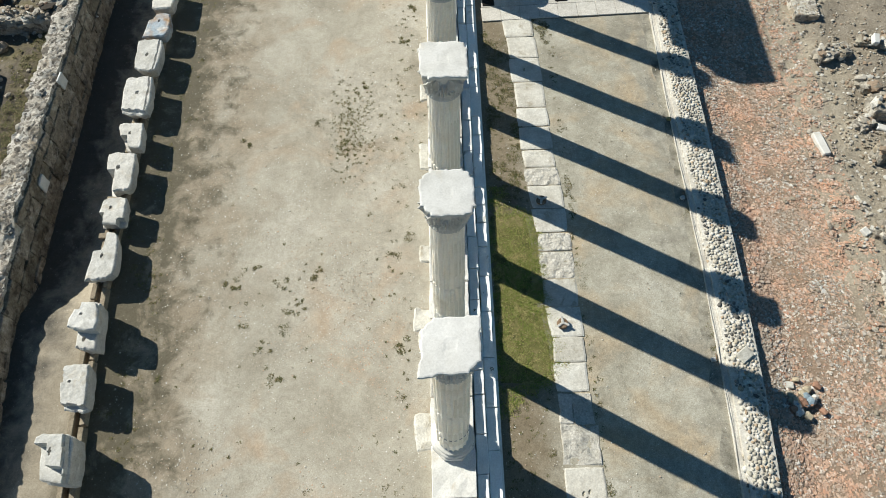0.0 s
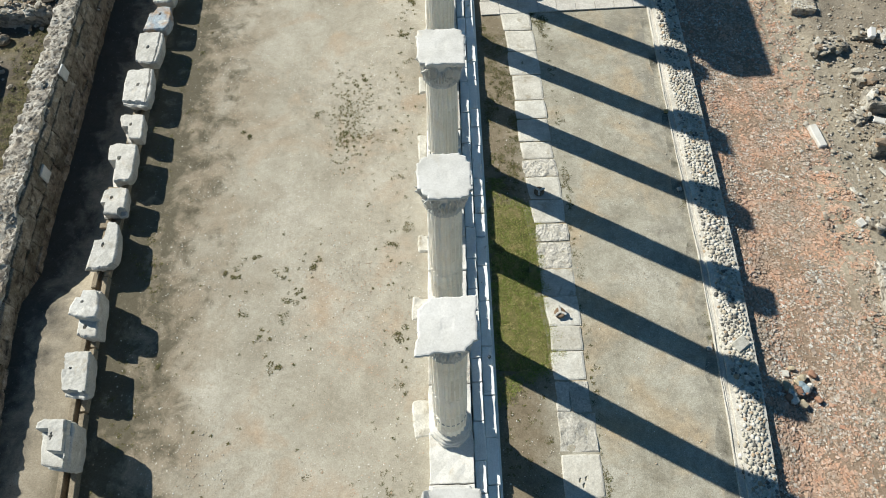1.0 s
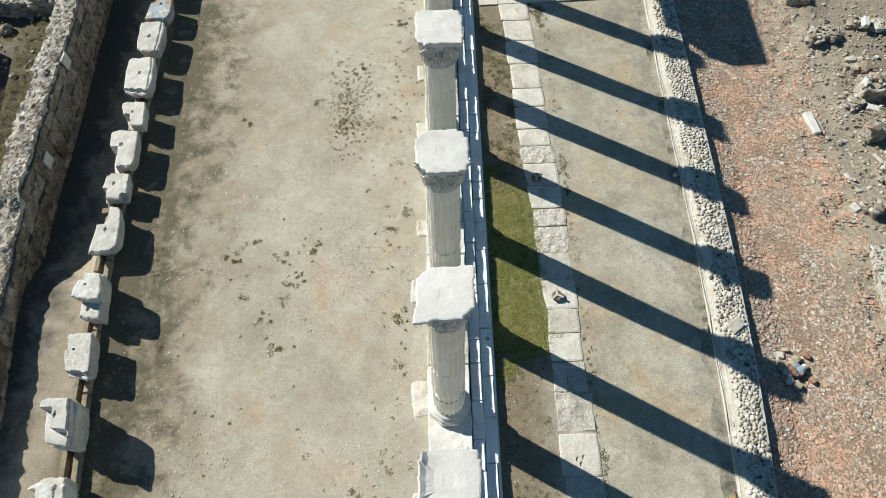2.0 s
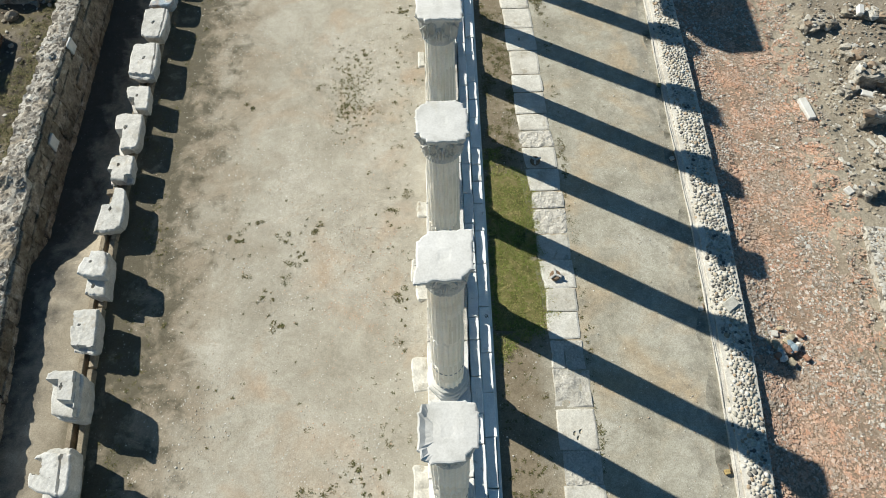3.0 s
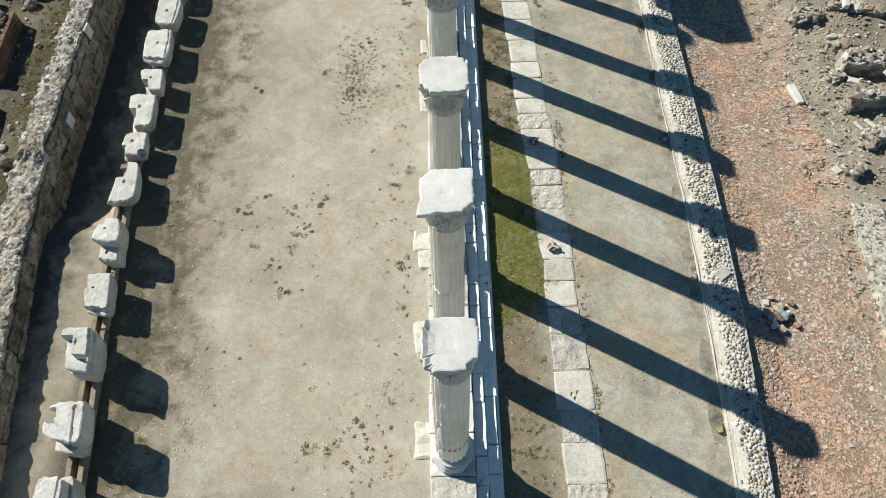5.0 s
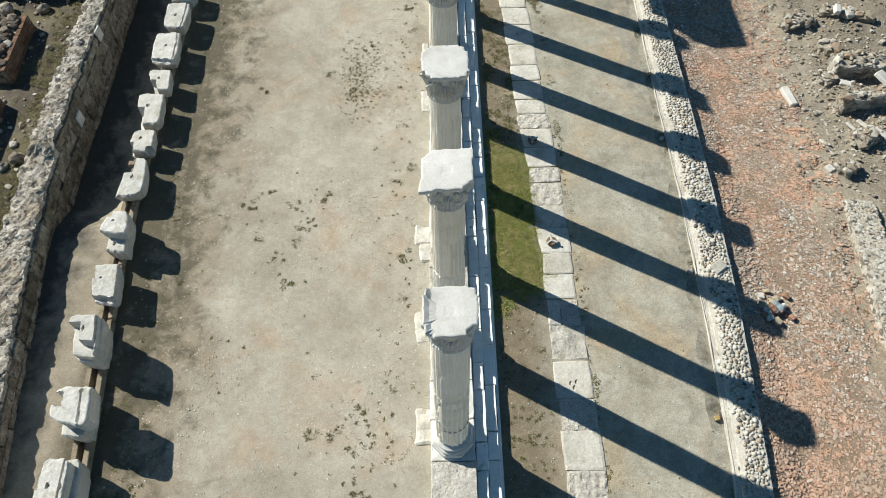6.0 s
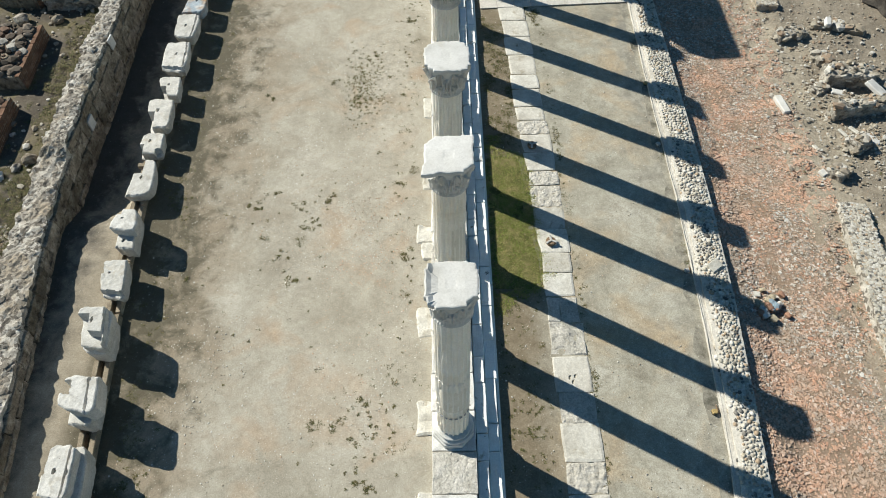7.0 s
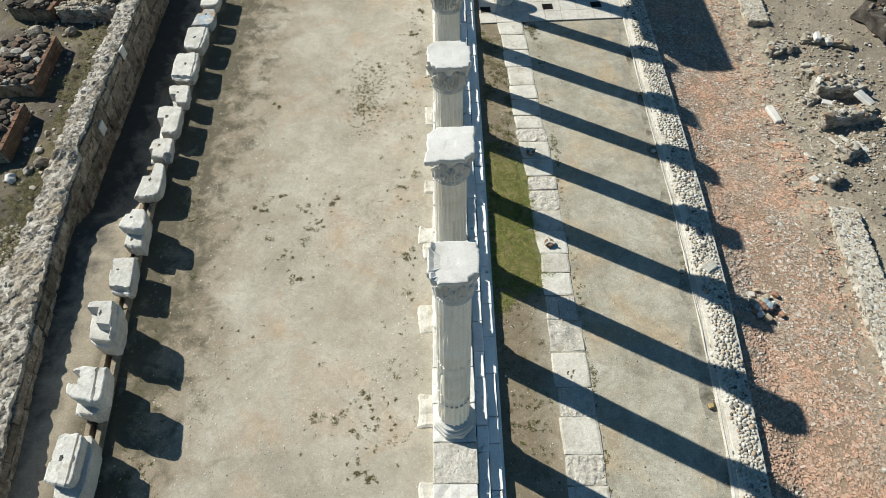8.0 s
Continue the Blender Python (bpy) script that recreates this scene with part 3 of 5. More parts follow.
# ---- marble blocks on timber beams ----
def field_block(quad, z0, z1, holes=(), cuts=(), seed=0.0, amp=0.011, n=34, soft=1.0, taper=0.05):
    """A carved block over a four-cornered plan (far left, far right, near right, near left): its top is a worn height field
    with sunk dowel holes (u, v, ru, rv) and stepped cuts (u0, u1, v0, v1, z); u runs to the right, v away."""
    b = bmesh.new()
    fl, fr, nr, nl = [Vector(q) for q in quad]
    grid = []
    for j in range(n + 1):
        row = []
        for i in range(n + 1):
            u, v = i / n, j / n
            eu, ev = min(u, 1 - u), min(v, 1 - v)
            p = (nl * (1 - u) + nr * u) * (1 - v) + (fl * (1 - u) + fr * u) * v
            z = z1 + amp * 0.9 * noise.noise(Vector((p.x * 5, p.y * 5, seed))) + amp * 0.5 * noise.noise(Vector((p.x * 14, p.y * 14, seed)))
            for u0, u1, v0, v1, zc in cuts:
                w = 0.03 * noise.noise(Vector((u * 5, v * 5, seed + 2)))
                if (u0 == 0 or u0 <= u + w) and (u1 == 1 or u + w <= u1) and (v0 == 0 or v0 <= v + w) and (v1 == 1 or v + w <= v1):
                    z = min(z, zc + amp * 0.5 * noise.noise(Vector((p.x * 8, p.y * 8, seed))))
            for hu, hv, ru, rv in holes:
                if ((u - hu) / ru) ** 2 + ((v - hv) / rv) ** 2 < 0.8:
                    z -= 0.12
            edge = min(eu * (fr - fl).length, ev * (fl - nl).length)
            if edge < 0.045:
                z -= (0.045 - edge) ** 2 * 20 * soft
            jag = 0.065 * noise.noise(Vector((u * 4, v * 4, seed * 1.7))) + 0.022 * noise.noise(Vector((u * 13, v * 13, seed)))
            c = (fl + fr + nr + nl) / 4
            if eu == 0 or ev == 0 or edge < 0.06:
                p = c + (p - c) * (1 + jag * soft)
            corner = max(0, 0.25 - eu) * max(0, 0.25 - ev) * 3.0 * (0.5 + noise.noise(Vector((round(u) * 3, round(v) * 3, seed * 2.3))))
            p = p + (c - p) * max(0, corner) * soft
            row.append(b.verts.new((p.x, p.y, z)))
        grid.append(row)
    for j in range(n):
        for i in range(n):
            b.faces.new((grid[j][i], grid[j][i + 1], grid[j + 1][i + 1], grid[j + 1][i]))
    rim = [grid[0][i] for i in range(n)] + [grid[j][n] for j in range(n)] + [grid[n][i] for i in range(n, 0, -1)] + [grid[j][0] for j in range(n, 0, -1)]
    last = rim
    c = sum((v.co for v in rim), Vector()) / len(rim)
    for k in range(1, 6):
        f = k / 5
        ring = []
        for v in rim:
            z = v.co.z + (z0 - v.co.z) * f
            d = noise.noise(Vector((v.co.x * 6, v.co.y * 6, z * 7 + seed)))
            s = 1 - taper * f + 0.045 * d
            ring.append(b.verts.new((c.x + (v.co.x - c.x) * s, c.y + (v.co.y - c.y) * s, z)))
        for i in range(len(rim)):
            q = (i + 1) % len(rim)
            b.faces.new((last[i], ring[i], ring[q], last[q]))
        last = ring
    b.faces.new(list(reversed(last)))
    return b


BEAM = [(-6, -6.65), (-2, -7.08), (0, -7.29), (2, -7.5), (4, -7.70), (6.3, -7.85), (8, -7.89), (15, -7.95), (24, -8.05)]
RAIL_TOP = 0.30


def marble_block(label, tiers, material=BLOCKM):
    """tiers: (quad, z0, z1, holes, cuts) from the foot up; the foot rests on the beams."""
    q = tiers[0][0]
    cx, cy = sum(p[0] for p in q) / 4, sum(p[1] for p in q) / 4
    ob = tagged(new("marble_block"), label, "carved stone", "carved blocks laid out on timber beams")
    ob.matrix_basis = pose(cx, cy, RAIL_TOP)
    for k, (quad, z0, z1, holes, cuts) in enumerate(tiers):
        quad = [((x - cx) * 0.96, (y - cy) * 0.96, 0) for x, y in quad]
        bm = field_block(quad, z0 - RAIL_TOP, z1 - RAIL_TOP, holes, [(a, b, c, d, z - RAIL_TOP) for a, b, c, d, z in cuts], cx * 3 + cy + k * 7, taper=0.2 if len(tiers) == 1 else 0.08)
        part("body" if k == 0 else "upper_moulding", bm, material, ob)
    return ob


marble_block("white marble block with a stepped end on timber beams", [([(-8.25, 16.0), (-7.6, 16.0), (-7.55, 14.75), (-8.2, 14.75)], RAIL_TOP, 0.66, (), ())])
marble_block("blue-grey and rust stained marble fragment on timber beams", [([(-8.15, 14.66), (-7.55, 14.64), (-7.5, 13.72), (-8.25, 13.7)], RAIL_TOP, 0.64, [(0.5, 0.65, 0.06, 0.05)], [(0, 0.25, 0.7, 1.0, 0.5)])], STAINED)
marble_block("white marble block with a central dowel hole", [([(-8.3, 13.60), (-7.54, 13.63), (-7.56, 12.40), (-8.22, 12.46)], RAIL_TOP, 0.68, [(0.45, 0.5, 0.06, 0.045)], [(0.82, 0.86, 0, 1, 0.65)])])
marble_block("long white marble block with a dowel hole and ribbed edge", [([(-8.34, 12.27), (-7.59, 12.31), (-7.49, 10.92), (-8.27, 11.03)], RAIL_TOP, 0.68, [(0.5, 0.55, 0.06, 0.04)], [(0.84, 0.88, 0, 1, 0.64), (0, 1, 0, 0.08, 0.6)])])
marble_block("small white marble fragment with a notched corner", [([(-8.24, 10.74), (-7.55, 10.76), (-7.47, 9.88), (-7.98, 9.98)], RAIL_TOP, 0.66, [(0.45, 0.55, 0.05, 0.05)], [(0, 0.3, 0, 0.45, 0.42)])])
marble_block("white marble block with a broken end and dowel hole", [([(-8.3, 9.82), (-7.54, 9.82), (-7.46, 8.66), (-8.1, 8.62)], RAIL_TOP, 0.67, [(0.42, 0.6, 0.07, 0.05)], [(0, 0.3, 0, 0.55, 0.36)])])
marble_block("lobed white marble fragment beside a pale slab", [([(-8.1, 8.5), (-7.5, 8.52), (-7.45, 7.72), (-8.14, 7.78)], RAIL_TOP, 0.66, [(0.4, 0.6, 0.05, 0.06)], [(0, 0.22, 0, 0.4, 0.38), (0.75, 1, 0, 0.2, 0.5)])])
marble_block("wedge-shaped white marble fragment with a stepped top", [([(-8.0, 7.56), (-7.48, 7.58), (-7.37, 6.38), (-8.05, 6.26)], RAIL_TOP, 0.66, [(0.42, 0.5, 0.06, 0.045)], [(0, 0.4, 0.62, 1.0, 0.40)])])
marble_block("tall white marble cornice fragment with a broken lobe", [([(-7.9, 5.8), (-7.47, 5.8), (-7.35, 4.66), (-7.82, 4.72)], RAIL_TOP, 0.72, [(0.4, 0.2, 0.08, 0.05)], ()), ([(-7.86, 5.69), (-7.36, 5.68), (-7.26, 4.98), (-7.98, 5.08)], 0.70, 1.0, [(0.38, 0.55, 0.06, 0.04)], [(0, 0.25, 0.72, 1, 0.74)])])
marble_block("white marble block with one rough broken end", [([(-8.02, 4.38), (-7.38, 4.43), (-7.24, 3.36), (-7.78, 3.46)], RAIL_TOP, 0.75, [(0.35, 0.62, 0.045, 0.03)], [(0, 0.12, 0.6, 1, 0.6), (0, 1, 0.0, 0.12, 0.6)])])
marble_block("stepped white marble cornice block with a slot hole", [([(-7.9, 2.95), (-7.29, 3.0), (-7.14, 1.96), (-7.78, 2.04)], RAIL_TOP, 0.76, (), ()), ([(-7.84, 2.88), (-7.15, 2.91), (-7.03, 1.94), (-7.68, 2.05)], 0.74, 1.25, [(0.5, 0.62, 0.035, 0.07)], [(0, 0.40, 0, 0.78, 1.0), (0, 0.86, 0, 0.30, 1.0), (0.86, 0.91, 0, 1, 1.19), (0.91, 1, 0, 1, 1.08)])])
marble_block("rough white marble cornice block with a square notch", [([(-7.74, 1.5), (-7.19, 1.52), (-7.0, 0.40), (-7.66, 0.52)], RAIL_TOP, 0.80, (), [(0, 0.3, 0, 0.3, 0.62)]), ([(-7.62, 1.35), (-6.91, 1.3), (-6.77, 0.46), (-7.63, 0.68)], 0.78, 1.25, (), [(0, 0.26, 0.42, 0.82, 0.85), (0.72, 0.77, 0, 1, 1.20)])])
marble_block("long white marble cornice block with two dowel holes", [([(-7.5, 0.06), (-6.98, 0.09), (-6.82, -1.2), (-7.45, -1.2)], RAIL_TOP, 0.78, (), ()), ([(-7.62, 0.04), (-7.04, 0.01), (-6.96, -1.06), (-7.56, -0.92)], 0.76, 1.05, [(0.42, 0.5, 0.07, 0.045), (0.85, 0.5, 0.05, 0.04)], [(0.78, 0.83, 0, 1, 1.0), (0, 0.1, 0.4, 1, 0.9)])])
marble_block("white marble block with a chipped front edge", [([(-7.35, -1.5), (-6.75, -1.45), (-6.65, -2.5), (-7.3, -2.5)], RAIL_TOP, 0.9, (), ())])

rng = np.random.default_rng(5)
for side in (-0.115, 0.12):
    y = -3.0 + (0.6 if side > 0 else 0)
    while y < 17.5:
        l = rng.uniform(1.1, 2.3)
        x0, x1 = lerp(BEAM, y), lerp(BEAM, y + l)
        zb = court_z((x0 + x1) / 2) - 0.02
        me = bm_mesh("timber_beam", rough_box(0.115, l - 0.03, RAIL_TOP - zb, 3, 0.01, 0.01, 4, y), TIMBER)
        ob = tagged(new("timber_sleeper", me), "split weathered timber sleeper under the marble blocks", "timber", "timber beams under the blocks")
        ob.matrix_basis = pose((x0 + x1) / 2 + side + rng.uniform(-0.012, 0.012), y + l / 2, zb, 0, 0, -math.degrees(math.atan2(x1 - x0, l)) + rng.uniform(-0.5, 0.5))
        y += l
for y, x in ((8.62, -8.0), (7.62, -7.95), (13.65, -7.9)):
    me = bm_mesh("timber_offcut", rough_box(0.34, 0.13, 0.09, 2, 0.008, 0.008, 5, y), TIMBER)
    ob = tagged(new("timber_offcut", me), "short flat timber packing piece across the beams", "timber", "timber packing pieces")
    ob.matrix_basis = pose(x, y, RAIL_TOP - 0.005, 0, 0, 8 * math.sin(y * 5))


# ---- paving strip and tiled floor ----
paving = tagged(new("pavement"), "strip of worn pale marble paving slabs in the earth", "pavement", kind="structure")
EDGES = [(-6, 2.25, 3.1), (-0.7, 2.27, 3.08), (0.8, 2.28, 3.08), (2.3, 2.28, 3.08), (3.9, 2.28, 2.99), (5.3, 2.27, 3.01), (6.6, 2.17, 3.0), (7.8, 2.19, 2.97), (9.2, 2.05, 2.92), (10.3, 2.0, 2.84), (12.6, 1.95, 2.79), (15.3, 1.8, 2.64)]
ROWS_Y = [-12.2, -11.3, -10.5, -9.6, -8.8, -7.9, -7.0, -6.2, -5.3, -4.4, -3.3, -2.4, -1.5, -0.68, -0.05, 0.77, 1.45, 2.33, 3.88, 4.54, 5.12, 5.86, 6.58, 7.32, 7.83, 8.52, 9.2, 9.76, 10.33, 11.1, 11.76, 12.68, 13.58, 14.4, 15.2]


def paving_slab(y0, y1, rough, seed):
    ya, yb = y0 + 0.012 + 0.012 * math.sin(seed * 9), y1 - 0.012 + 0.012 * math.sin(seed * 13)
    l0, r0 = lerp([(a, b) for a, b, _ in EDGES], ya), lerp([(a, c) for a, _, c in EDGES], ya)
    l1, r1 = lerp([(a, b) for a, b, _ in EDGES], yb), lerp([(a, c) for a, _, c in EDGES], yb)
    cx, cy = (l0 + r0) / 2, (ya + yb) / 2
    quad = [(l1 - cx + 0.03 * math.sin(seed * 7), yb - cy, 0), (r1 - cx + 0.02 * math.sin(seed * 5), yb - cy, 0), (r0 - cx + 0.02 * math.sin(seed * 3), ya - cy, 0), (l0 - cx + 0.03 * math.sin(seed * 11), ya - cy, 0)]
    dowels = [(0.42, 0.42, 0.03, 0.045), (0.58, 0.45, 0.03, 0.045), (0.5, 0.3, 0.03, 0.045)] if 1.4 < y0 < 1.5 else [(0.45, 0.5, 0.03, 0.05)] if 12.6 < y0 < 12.8 else ()
    bm = field_block(quad, -0.15, 0.026 + 0.008 * math.sin(seed), dowels, (), seed, 0.03 if rough else 0.006, 26 if dowels else 16, 0.3)
    child("slab", bm_mesh("slab", bm, ROUGHM if rough else SLAB), paving, pose(cx, cy, WALK_Z))


for k, (a, b) in enumerate(zip(ROWS_Y, ROWS_Y[1:])):
    if b - a > 1.2:
        for x, y, w, l, q in ((2.43, 3.52, 0.28, 0.66, 1), (2.8, 3.5, 0.42, 0.7, 2), (2.66, 2.76, 0.8, 0.82, 3)):
            child("slab", bm_mesh("slab", rough_box(w, l, 0.14, 7, 0.02, 0.035, 4, q), ROUGHM), paving, pose(x, y, WALK_Z - 0.125, 0, 0, 3 * math.sin(q * 4)))
    else:
        paving_slab(a, b, a < -1 and k % 3 == 1 or any(abs(a - q) < 0.05 for q in (-0.68, 0.77, 6.58, 7.32, 9.2)), (k - 9) * 1.37)

tiles = tagged(new("floor_tiles"), "pale square floor tiles with small dark iron grilles", "floor", kind="structure")
rng = np.random.default_rng(3)
GRILLES = [(1.42, 15.85), (3.62, 15.97), (5.35, 16.05)]
b = rough_box(5.2, 6.2, 0.06, 0, 0.005, 0, 1, 0)
child("floor_bed", bm_mesh("floor_bed", b, MORTAR), tiles, pose(3.72, 18.4, WALK_Z - 0.04, 0, 0, 2.2), "mortar bed between the tiles")
tile_me = bm_mesh("tile", rough_box(0.565, 0.565, 0.03, 0, 0.005, 0, 1, 0), TILE)
for j in range(9):
    for i in range(9):
        x, y = 1.36 + 0.575 * i, 15.26 + 0.575 * j + 0.022 * i
        child("tile", tile_me, tiles, pose(x + 0.12, y + 0.1, WALK_Z + 0.018 + rng.uniform(-0.002, 0.002), 0, 0, 2.2 + rng.uniform(-0.2, 0.2)))
for x, y in GRILLES:
    g = bmesh.new()
    for k in range(5):
        rough_box(0.33, 0.02, 0.02, 0, 0, 0, 1, 0, g, (0, -0.13 + 0.065 * k, 0))
        rough_box(0.02, 0.30, 0.02, 0, 0, 0, 1, 0, g, (-0.15 + 0.075 * k, 0, 0))
    rough_box(0.36, 0.32, 0.012, 0, 0, 0, 1, 0, g, (0, 0, -0.006))
    child("grille", bm_mesh("grille", g, IRON), tiles, pose(x, y, WALK_Z + 0.055, 0, 0, 2.2), "dark iron floor grille")
fallen = tagged(new("column_drum"), "short fluted marble drum standing on the pale tiles", "column drum")
fallen.matrix_basis = pose(2.1, 16.35, WALK_Z + 0.05)
part("body", lathe([(0, 0.3), (0.02, 0.32), (0.75, 0.30), (0.78, 0.27)], 80, lambda a, z, r: r - 0.02 * (0.5 - 0.5 * math.cos(a * 20))), MARBLE, fallen)


# ---- three-armed stands and small floodlights on the walkway ----
def tripod(x, y, turn):
    ob = tagged(new("three_armed_stand"), "small three-armed rusty stand with pale arms on a slab", "stand", "stands on the paving slabs")
    ob.matrix_basis = pose(x, y, WALK_Z + 0.05, 0, 0, turn)
    part("body", lathe([(0.0, 0.12), (0.015, 0.13), (0.075, 0.125), (0.085, 0.11)], 12), RUST, ob, "squat brown iron body")
    for k in range(3):
        arm = rough_box(0.16, 0.055, 0.03, 1, 0.008, 0.003, 8, k, None, (0.075, 0, 0.083))
        bmesh.ops.transform(arm, matrix=pose(0, 0, 0, 0, 0, 120 * k), verts=arm.verts)
        part("arm", arm, LAMPM, ob, "pale painted arm")


tripod(2.37, 8.72, 20)
tripod(2.55, 5.42, 95)


def floodlight(x, y, material, label, turn):
    ob = tagged(new("floodlight"), label, "lamp", "small floodlights along the wall")
    ob.matrix_basis = pose(x, y, WALK_Z + 0.0, 0, 0, turn)
    part("housing", rough_box(0.11, 0.1, 0.07, 1, 0.01, 0.002, 8, x, None, (0, 0, 0.03)), material, ob)
    part("foot", rough_box(0.1, 0.08, 0.04, 0, 0.005, 0, 8, x), IRON, ob)
    part("bracket", rough_box(0.02, 0.2, 0.02, 0, 0.003, 0, 8, x, None, (0.09, 0.05, 0.03)), RUST, ob)


floodlight(5.56, 0.95, OCHRE, "small ochre floodlight on the earth beside the wall", 10)
floodlight(5.76, 4.5, LAMPM, "small pale floodlight on the earth beside the wall", 0)
floodlight(5.9, 8.7, LAMPM, "small pale floodlight on the earth beside the wall", 15)
floodlight(6.02, 11.2, OCHRE, "small ochre floodlight on the earth beside the wall", -10)

for off, z, y0, y1, r in ((0.10, 0.02, -3, 18, 0.008), (0.14, 0.04, 2, 14, 0.006)):
    cu = bpy.data.curves.new("cable", "CURVE")
    cu.dimensions, cu.bevel_depth, cu.bevel_resolution = "3D", r, 1
    sp = cu.splines.new("POLY")
    ys = np.arange(y0, y1, 0.35)
    sp.points.add(len(ys) - 1)
    for p, y in zip(sp.points, ys):
        p.co = (lerp(EAST_L, y) - off + 0.015 * math.sin(y * 3.1 + off * 40), y, WALK_Z + z + 0.05, 1)
    cu.materials.append(CABLE)
    tagged(new("cable", cu), "thin pale cable along the foot of the cobble wall", "cable", "cables along the wall")


# ---- cobble wall on the east of the walkway ----
EAST_TOP = -0.30
east = tagged(new("wall_east"), "low wall of rounded cobbles set in cream mortar", "wall", kind="structure")


def wall_sheet(left, right, foot, top, y0, y1, step, amp, seed, crown=0.03, cols=8):
    """A wall body that follows two plan lines, with an uneven crown."""
    V, F = [], []
    ys = np.arange(y0, y1 + 0.001, step)
    prof = [(0.0, foot(0)), (0.0, None)] + [(k / cols, None) for k in range(1, cols)] + [(1.0, None), (1.0, foot(1))]
    for y in ys:
        l, r = left(y), right(y)
        for k, (f, z) in enumerate(prof):
            x = l + (r - l) * f
            if z is None:
                z = top(y) + crown * math.sin(math.pi * f) + amp * noise.noise(Vector((x * 4, y * 4, seed))) + amp * 0.6 * noise.noise(Vector((x * 11, y * 11, seed)))
                x += amp * noise.noise(Vector((f * 3, y * 5, seed + 4)))
            else:
                x += amp * noise.noise(Vector((f * 3, y * 5, seed + 9)))
            V.append((x, y + amp * 0.5 * noise.noise(Vector((f * 5, y * 3, seed))), z))
    n = len(prof)
    for j in range(len(ys) - 1):
        for k in range(n - 1):
            F.append((j * n + k, j * n + k + 1, (j + 1) * n + k + 1, (j + 1) * n + k))
    F.append(tuple(range(n)))
    F.append(tuple(reversed([(len(ys) - 1) * n + k for k in range(n)])))
    return V, F


def east_l(y): return lerp(EAST_L, y)
def east_r(y): return lerp(EAST_R, y)


V, F = wall_sheet(east_l, east_r, lambda s: (WALK_Z - 0.1, RED_Z - 0.12)[s], lambda y: EAST_TOP - 0.025, -12, 26, 0.15, 0.008, 1)
child("mortar_core", mesh_from("mortar_core", V, F, MORTAR), east)
V, F = wall_sheet(lambda y: east_l(y) - 0.13, lambda y: east_l(y) + 0.03, lambda s: WALK_Z - 0.1, lambda y: -0.38, -12, 26, 0.2, 0.015, 6, 0.01, 3)
child("mortar_ledge", mesh_from("mortar_ledge", V, F, MORTAR), east, None, "low cream mortar ledge along the wall")
rng = np.random.default_rng(21)
near, rest = [], []
taken = {}
for _ in range(90000):
    y = rng.uniform(-11.8, 21)
    l, r = east_l(y) + 0.02 + 0.02 * math.sin(y * 2.3) + 0.02 * math.sin(y * 5.1), east_r(y) - 0.01
    x = rng.uniform(l, r)
    s = rng.uniform(0.026, 0.068)
    key = (int(x / 0.12), int(y / 0.12))
    if any((x - q[0]) ** 2 + (y - q[1]) ** 2 < ((s + q[2]) * 0.8) ** 2 for a in (-1, 0, 1) for c in (-1, 0, 1) for q in taken.get((key[0] + a, key[1] + c), ())):
        continue
    taken.setdefault(key, []).append((x, y, s))
    f = (x - l) / (r - l)
    z = EAST_TOP - 0.025 + 0.03 * math.sin(math.pi * f) - (0.03 if f < 0.06 or f > 0.94 else 0)
    item = (x, y, z + 0.006, s * rng.uniform(0.95, 1.2), s * rng.uniform(0.75, 1.0), s * 0.42, rng.uniform(0, 3.1))
    (near if -1.0 < y < 4.2 and len(near) < 300 and s > 0.036 else rest).append(item)
for y in np.arange(-11.8, 20, 0.11):
    for z in np.arange(RED_Z + 0.03, EAST_TOP - 0.05, 0.1):
        rest.append((east_r(y) + 0.0, y + rng.uniform(-0.03, 0.03), z + rng.uniform(-0.02, 0.02), 0.04, 0.055, 0.045, rng.uniform(-0.2, 0.2)))
V, F = stones_data(rest, rng)
child("cobbles", mesh_from("cobbles", V, F, COBBLE, True), east, None, "rounded cream and grey cobbles", "stuff")
EAST_NEAR = near


